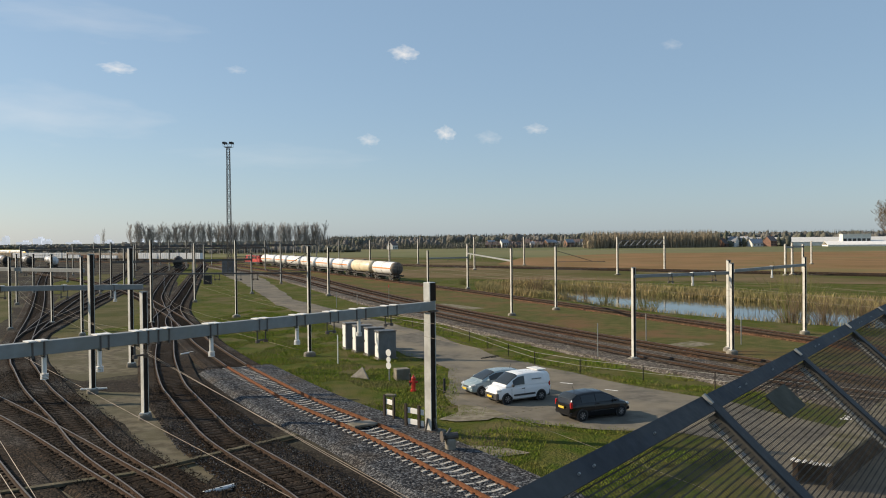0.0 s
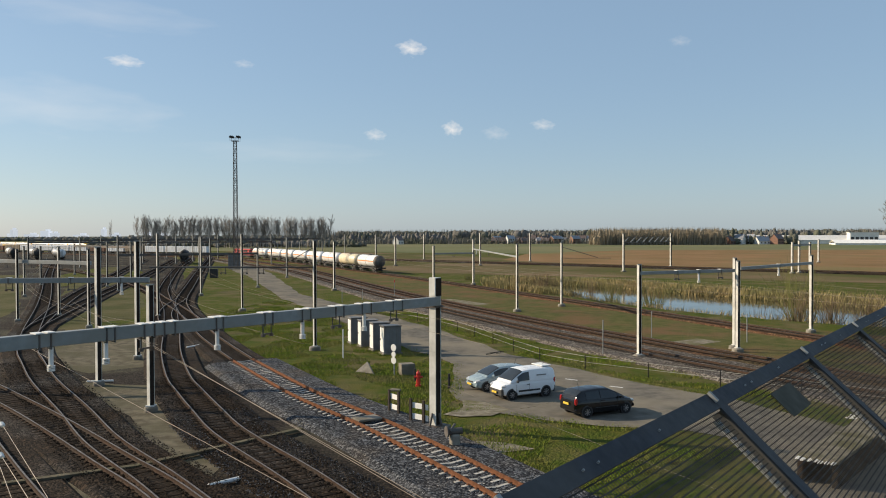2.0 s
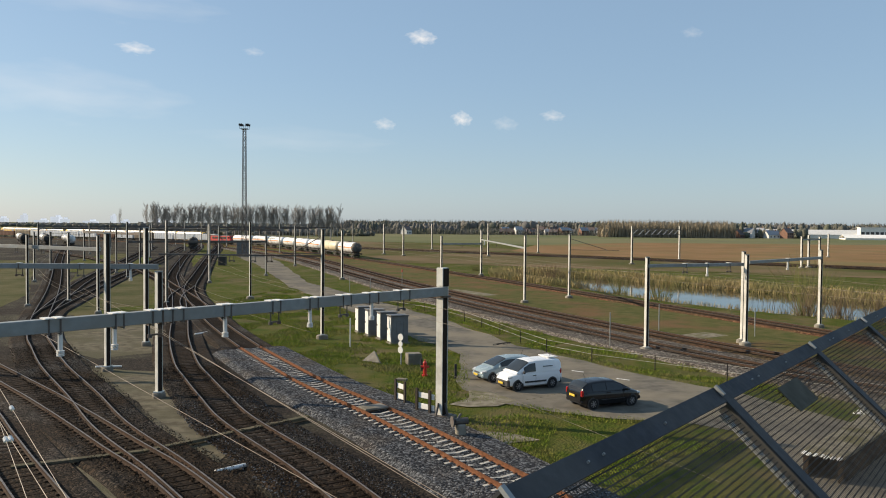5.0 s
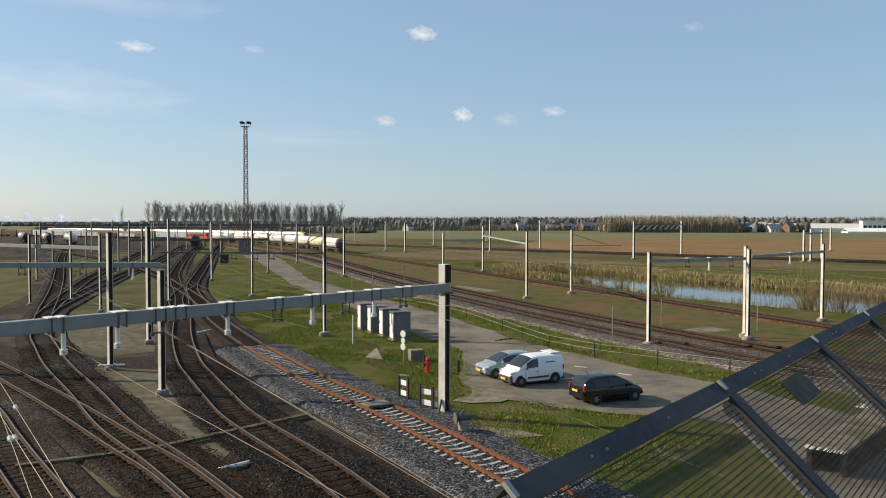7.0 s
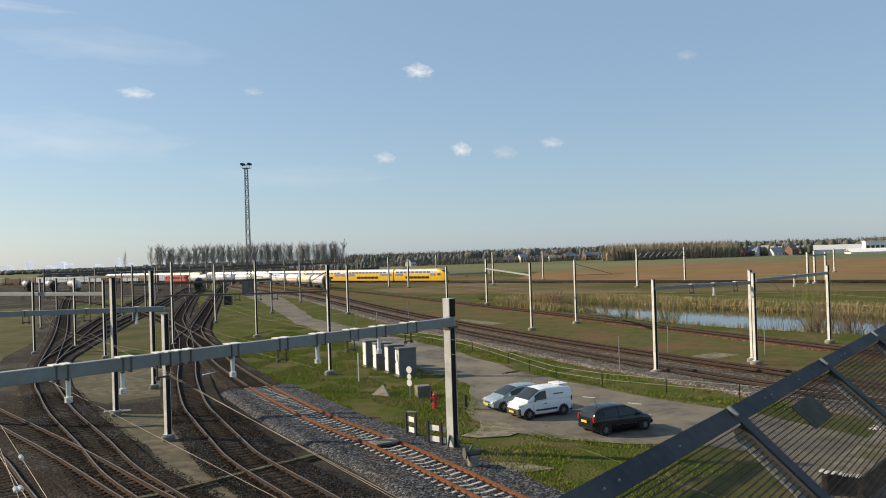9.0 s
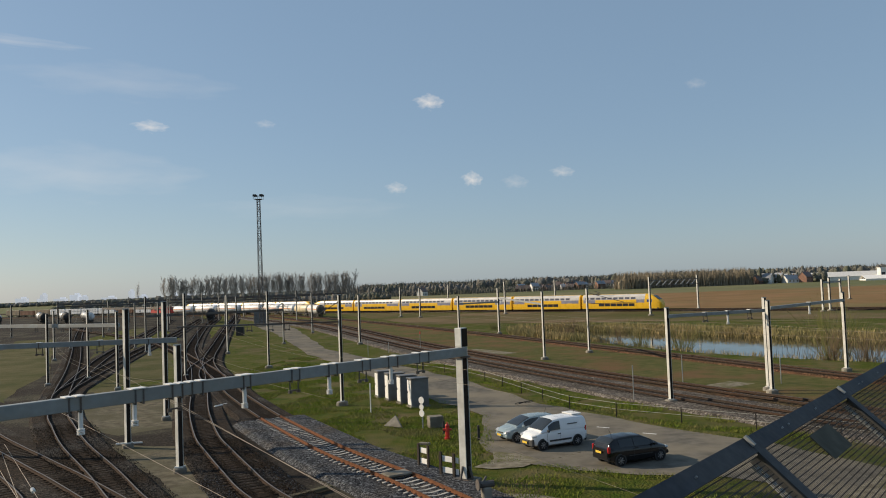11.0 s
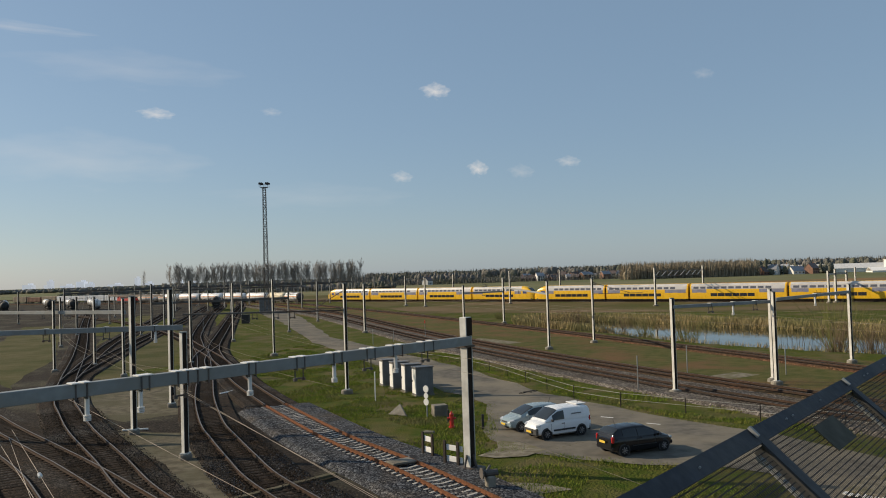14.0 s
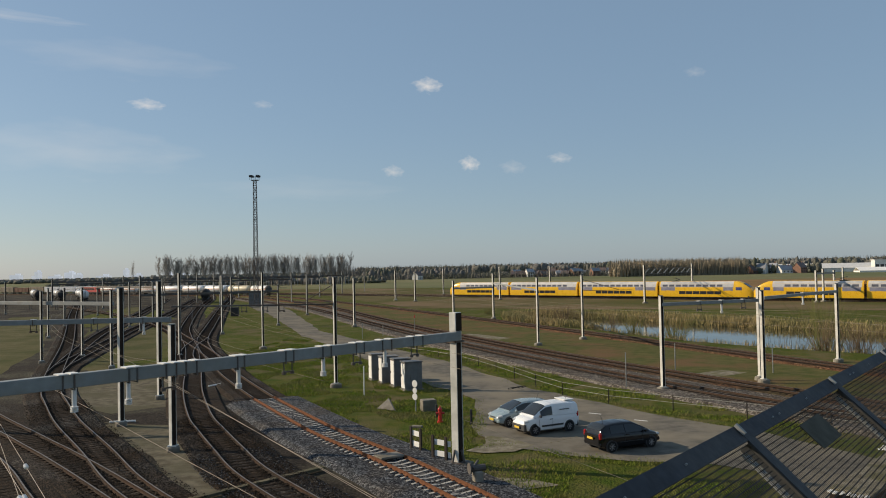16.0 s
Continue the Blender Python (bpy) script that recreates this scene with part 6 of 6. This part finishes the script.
def box_wagon(label, colour, h, length=14.0):
    ob = thing("goods_wagon", label, "wagon", "parked wagons")
    bm = bmesh.new()
    box(bm, (0, 0, 1.2 + h / 2), (length - 1, 2.8, h))
    part("body", bm, colour, ob, bevel=0.08)
    for k in range(9):
        for s in (-1, 1):
            bm = bmesh.new()
            box(bm, ((k - 4) * (length - 2) / 9, s * 1.43, 1.2 + h / 2), (0.1, 0.08, h - 0.1))
            part("rib", bm, colour, ob)
    bm = bmesh.new()
    box(bm, (0, 0, 1.08), (length, 2.5, 0.24))
    part("underframe", bm, DARK, ob)
    for u in (-1, 1):
        bogie(ob, u * (length / 2 - 2.6))
    return ob


W1 = box_wagon("brown goods wagon parked in the yard", BROWN, 2.5)
W2 = box_wagon("sand-coloured covered wagon parked in the yard", SAND, 2.9)
W3 = box_wagon("pale covered wagon parked in the yard", TANKW, 2.8)
kinds = (W1, W2, W3)
rng = random.Random(12)


def park(kind, p, yaw):
    if kind.get("placed"):
        return copy_thing(kind, pose(p[0], p[1], 0.40, 0, 0, yaw))
    kind.matrix_basis = pose(p[0], p[1], 0.40, 0, 0, yaw)
    kind["placed"] = 1
    return kind


for i in range(13):
    park(kinds[rng.choice((0, 1, 2, 2))], (-118 - 12.6 * i, 372 + 7.0 * i), 151)

# ---------------------------------------------------------------- trains


def lathe(bm, pts, n=20):
    """Turn (x, radius) pairs about the x axis at height zc."""
    rings = []
    for x, r, zc in pts:
        rings.append([bm.verts.new((x, r * math.cos(a * 6.28319 / n), zc + r * math.sin(a * 6.28319 / n))) for a in range(n)])
    for a, b in zip(rings, rings[1:]):
        for k in range(n):
            bm.faces.new((a[k], a[(k + 1) % n], b[(k + 1) % n], b[k]))
    bm.faces.new(rings[0][::-1])
    bm.faces.new(rings[-1])
    bmesh.ops.recalc_face_normals(bm, faces=bm.faces[:])


def tank_wagon(label, colour, band=True, end=None):
    ob = thing("tank_wagon", label, "tank wagon", "tank wagons of the moving train")
    L, r, zc = 7.6, 1.52, 2.72
    bm = bmesh.new()
    lathe(bm, [(-L, 0.3, zc), (-L + 0.1, 0.8, zc), (-L + 0.4, 1.25, zc), (-L + 0.85, r, zc), (0, r, zc), (L - 0.85, r, zc), (L - 0.4, 1.25, zc), (L - 0.1, 0.8, zc), (L, 0.3, zc)])
    part("tank", bm, colour, ob, smooth=True)
    if band:
        for s in (-1, 1):
            bm = bmesh.new()
            box(bm, (0, s * (r + 0.004), zc + 0.05), (2 * L - 2.0, 0.02, 0.26))
            part("stripe", bm, ORANGE, ob, "orange warning stripe")
    for x in (-4.6, 0.0, 4.6):
        bm = bmesh.new()
        lathe(bm, [(x - 0.06, r + 0.02, zc), (x + 0.06, r + 0.02, zc)])
        part("hoop", bm, STEEL_D if x == 0 else colour, ob)
    if end:
        bm = bmesh.new()
        lathe(bm, [(-L - 0.012, 0.28, zc), (-L + 0.085, 0.81, zc), (-L + 0.385, 1.265, zc), (-L + 0.83, r + 0.015, zc), (-L + 1.3, r + 0.015, zc)])
        part("end_cap", bm, end, ob, "dark tank end", smooth=True)
    bm = bmesh.new()
    for s in (-1, 1):
        box(bm, (0, s * 1.0, 1.08), (16.0, 0.16, 0.3))
    for x in (-7.9, -5.2, 5.2, 7.9):
        box(bm, (x, 0, 1.08), (0.2, 2.6, 0.3))
    for x in (-5.2, 5.2):
        box(bm, (x, 0, 1.35), (1.0, 2.2, 0.5))
    part("underframe", bm, DARK, ob)
    for x in (-8.3, 8.3):
        for s in (-0.87, 0.87):
            bm = bmesh.new()
            rod(bm, (x - 0.25, s, 1.05), (x + 0.25, s, 1.05), 0.16, n=8)
            part("buffer", bm, DARK, ob)
    bm = bmesh.new()
    for s in (-0.25, 0.25):
        bar(bm, (-L - 0.15, s, 1.2), (-L - 0.15, s, 4.2), 0.06)
    for k in range(8):
        bar(bm, (-L - 0.15, -0.25, 1.4 + 0.36 * k), (-L - 0.15, 0.25, 1.4 + 0.36 * k), 0.04)
    part("ladder", bm, DARK, ob)
    bm = bmesh.new()
    box(bm, (0, 0, zc + r + 0.06), (3.0, 0.9, 0.06))
    rod(bm, (0, 0, zc + r - 0.1), (0, 0, zc + r + 0.22), 0.35, n=12)
    part("manhole_walkway", bm, STEEL_D, ob)
    for x in (-5.2, 5.2):
        bogie(ob, x)
    return ob


black_tank = tank_wagon("black tank wagon parked on a yard track", DARK, False)
black_tank.matrix_basis = pose(-91.2, 272, 0.42, 0, 0, 106)
black_tank["group"] = "parked wagons"
SILVER = mat("silver_tank_shell", (0.50, 0.50, 0.50), (0.40, 0.40, 0.40), 0.35, 0.5, scale=0.5, c3=(0.32, 0.31, 0.30), scale2=0.25)
silver_tank = tank_wagon("dull silver tank wagon parked on a yard track", SILVER, False, TANKW)
silver_tank.matrix_basis = pose(-148, 300, 0.42, 0, 0, 120)
silver_tank["group"] = "parked wagons"
for src, x, y, a in ((black_tank, -176, 318, 122), (black_tank, -160, 306, 121), (silver_tank, -186, 334, 122), (silver_tank, -169, 321, 121), (silver_tank, -157, 315.5, 120), (black_tank, -196, 318, 122), (silver_tank, -206, 336, 122), (black_tank, -184, 300, 122)):
    copy_thing(src, pose(x, y, 0.42, 0, 0, a))


def locomotive():
    ob = thing("locomotive", "red freight locomotive hauling tank wagons", "locomotive")
    bm = bmesh.new()
    box(bm, (0, 0, 2.45), (16.4, 2.95, 2.5))
    for v in bm.verts:
        if v.co.z > 3 and abs(v.co.x) > 8:
            v.co.x *= 0.93
            v.co.y *= 0.9
    part("body", bm, RED, ob, bevel=0.15)
    bm = bmesh.new()
    box(bm, (0, 0, 3.85), (13.6, 2.1, 0.35))
    part("roof", bm, STEEL_D, ob, bevel=0.08)
    for s in (-1, 1):
        bm = bmesh.new()
        box(bm, (s * 8.05, 0, 3.1), (0.25, 2.2, 0.75))
        part("windscreen", bm, GLASSD, ob)
        for t in (-1, 1):
            bm = bmesh.new()
            box(bm, (s * 6.9, t * 1.47, 3.0), (0.7, 0.06, 0.7))
            part("cab_window", bm, GLASSD, ob)
    for k in range(5):
        for t in (-1, 1):
            bm = bmesh.new()
            box(bm, (-4 + 2 * k, t * 1.485, 2.9), (1.5, 0.04, 0.8))
            part("grille", bm, DARK, ob)
    bm = bmesh.new()
    box(bm, (0, 0, 1.0), (16.8, 2.6, 0.4))
    part("underframe", bm, DARK, ob)
    for x in (-4.8, 4.8):
        bogie(ob, x)
    return ob


PROFILE = [(1.36, 0.35), (1.42, 1.1), (1.43, 2.3), (1.42, 2.75), (1.38, 3.25), (1.28, 3.85), (1.05, 4.3), (0.7, 4.56), (0.0, 4.65)]


def side_strip(z0, z1, x0, x1, s, out):
    """A plate that follows the bent side between two heights."""
    bm = bmesh.new()
    zs = [z0] + [z for w, z in PROFILE if z0 < z < z1] + [z1]
    wid = lambda z: float(np.interp(z, [p[1] for p in PROFILE], [p[0] for p in PROFILE]))
    rows = []
    for z in zs:
        rows.append([bm.verts.new((x, s * (wid(z) + o), z)) for x in (x0, x1) for o in (-0.02, out)])
    for a, b in zip(rows, rows[1:]):
        bm.faces.new((a[1], a[3], b[3], b[1]))
        bm.faces.new((a[0], b[0], b[2], a[2]))
        bm.faces.new((a[0], a[1], b[1], b[0]))
        bm.faces.new((a[2], b[2], b[3], a[3]))
    bm.faces.new((rows[0][0], rows[0][2], rows[0][3], rows[0][1]))
    bm.faces.new((rows[-1][0], rows[-1][1], rows[-1][3], rows[-1][2]))
    bmesh.ops.recalc_face_normals(bm, faces=bm.faces[:])
    return bm


def coach(label, nose=0):
    """A double-deck coach; nose +1 has a cab at its front end."""
    ob = thing("train_coach", label, "train coach", "coaches of the yellow train")
    H = 13.2
    full = lambda x, k=1.0, top=4.65, back=0.0: [(x, y * k, min(z, top)) for y, z in PROFILE] + [(x, -y * k, min(z, top)) for y, z in PROFILE[-2::-1]]
    rings = [full(-H), full(-H + 0.3), full(0)]
    if nose:
        rings += [full(8.6), full(9.6, 0.995, 4.55), full(10.8, 0.98, 4.1), full(11.8, 0.94, 3.5), full(12.7, 0.86, 2.8), full(13.35, 0.70, 2.1), full(13.6, 0.5, 1.5)]
    else:
        rings += [full(H - 0.3), full(H)]
    part("body", loft(rings), YELLOW, ob, smooth=True)
    end = 8.4 if nose else H - 0.35
    a0 = -H + 0.35
    for s in (-1, 1):
        part("upper_band", side_strip(3.02, 3.95, a0, end, s, 0.012), LILAC, ob, "grey upper window band")
        part("roof_edge", side_strip(3.97, 4.55, a0, end, s, 0.010), ROOFG, ob, "pale grey roof edge")
        n = 9 if nose else 11
        for k in range(n):
            x0 = a0 + 0.7 + k * 2.0
            if x0 + 1.5 < end:
                part("upper_window", side_strip(3.14, 3.72, x0, x0 + 1.5, s, 0.024), UPGLASS, ob)
        for k in range(6):
            x0 = -7.2 + k * 2.05
            part("lower_window", side_strip(1.08, 1.92, x0, x0 + 1.9, s, 0.02), GLASSD, ob)
        for x0, x1 in ((-12.6, -8.4), (5.6, 8.2)) if nose else ((-12.6, -8.4), (6.2, 12.6)):
            part("vestibule_panel", side_strip(2.05, 3.0, x0, x1, s, 0.014), BLUEG, ob, "blue-grey vestibule panel")
            part("door", side_strip(0.55, 2.1, (x0 + x1) / 2 - 0.75, (x0 + x1) / 2 + 0.75, s, 0.016), YELLOW, ob, "yellow sliding door")
        if nose:
            part("cab_stripe", side_strip(2.2, 3.0, 9.0, 10.6, s, 0.012), BLUE, ob, "blue cab side panel")
    if nose:
        part("windscreen", pane([(11.0, -1.0, 4.02), (11.0, 1.0, 4.02), (12.55, 0.95, 2.95), (12.55, -0.95, 2.95)], (1, 0, 1), 0.09), GLASSD, ob)
        for s in (-1, 1):
            bm = bmesh.new()
            box(bm, (13.3, s * 0.75, 1.75), (0.2, 0.25, 0.2))
            part("headlight", bm, LAMP, ob, bevel=0.04)
    if nose:
        bm = bmesh.new()
        for a, b in (((-9.0, 0, 4.7), (-7.6, 0, 5.15)), ((-7.6, 0, 5.15), (-9.0, 0, 5.55))):
            for t in (-0.45, 0.45):
                bar(bm, (a[0], t, a[2]), (b[0], t * 0.6, b[2]), 0.07)
        bar(bm, (-9.0, -0.9, 5.55), (-9.0, 0.9, 5.55), 0.1)
        box(bm, (-8.6, 0, 4.68), (2.0, 1.3, 0.14))
        part("pantograph", bm, DARK, ob, "dark folding pantograph on the roof")
    bm = bmesh.new()
    box(bm, (-0.3, 0, 0.42), (25.6, 2.5, 0.5))
    part("underframe", bm, DARK, ob)
    bm = bmesh.new()
    box(bm, (-H - 0.15, 0, 2.2), (0.5, 1.7, 3.0))
    part("gangway", bm, DARK, ob, "black rubber gangway")
    for x in (-9.6, 9.6):
        bogie(ob, x)
    return ob


ROOFG = mat("train_roof", (0.58, 0.56, 0.55), (0.50, 0.49, 0.48), 0.35, scale=0.6, c3=(0.42, 0.41, 0.40), scale2=0.3)
UPGLASS = mat("upper_deck_glass", (0.13, 0.13, 0.15), (0.09, 0.09, 0.11), 0.10, scale=0.5)
BLUEG = mat("vestibule_blue_grey", (0.25, 0.25, 0.31), (0.19, 0.19, 0.25), 0.3, scale=0.8)


def along(line, cum, s):
    i = min(max(int(np.searchsorted(cum, s)) - 1, 0), len(line) - 2)
    f = (s - cum[i]) / (cum[i + 1] - cum[i])
    return line[i].lerp(line[i + 1], f)


def motions():
    # the tank train rolls away along the curved freight track
    line = spline(TRACK_C, 2.0)
    cum = np.concatenate([[0], np.cumsum([(b - a).length for a, b in zip(line, line[1:])])])
    rear = lambda t: float(np.interp(t, (0, 3.5, 7, 9, 12, 14, 16), (131, 160.3, 191.3, 210, 242.5, 266, 289))) + 35.8
    times = [k * 0.8 for k in range(21)]

    def ride(ob, centre, half, z):
        rows = []
        for t in times:
            s = rear(t) + centre
            a, b = along(line, cum, s - half), along(line, cum, s + half)
            c = (a + b) / 2
            rows.append((t, pose(c.x, c.y, z, 0, 0, math.degrees(math.atan2(b.y - a.y, b.x - a.x)))))
        walk(ob, rows)
    plain = tank_wagon("white tank wagon with an orange stripe", TANKW)
    cream = tank_wagon("cream tank wagon, weathered", TANKC, False)
    last = tank_wagon("white tank wagon with a dark end closing the train", TANKW, True, STEEL_D)
    wagons = [last, cream, plain] + [copy_thing(plain, pose(0, 0, 0)) for _ in range(5)]
    for i, w in enumerate(wagons):
        ride(w, 17.1 * (i + 0.5), 5.2, 0.365)
    ride(locomotive(), 17.1 * 8 + 8.6, 4.8, 0.365)
    # the yellow double-deck train crosses on the straight main line
    cab = coach("yellow double-deck cab coach with sloping nose", 1)
    mid = coach("yellow double-deck coach with grey upper windows")
    yaw = math.degrees(math.atan2(YD.y, YD.x))
    order = [1, 0, 0, 0, 0, -1, 1, 0, 0, -1]
    cabs = [cab] + [copy_thing(cab, pose(0, 0, 0)) for _ in range(3)]
    mids = [mid] + [copy_thing(mid, pose(0, 0, 0)) for _ in range(5)]
    for i, kind in enumerate(order):
        ob = cabs.pop() if kind else mids.pop()
        back = 27.07 * (i + 0.5)
        rows = []
        for t in (0, 4, 8, 10, 12, 13, 14, 15, 16):
            ahead = float(np.interp(t, (0, 8, 12, 13, 14, 15, 16), (3.5, 3.6, 4.6, 4.2, 3.2, 2.0, 0.8)))
            p = YP + YD * (161.4 + 38.8 * (t - 12.5) + ahead - back)
            rows.append((t, pose(p.x, p.y, 0.515, 0, 0, yaw + (180 if kind < 0 else 0))))
        walk(ob, rows)


motions()
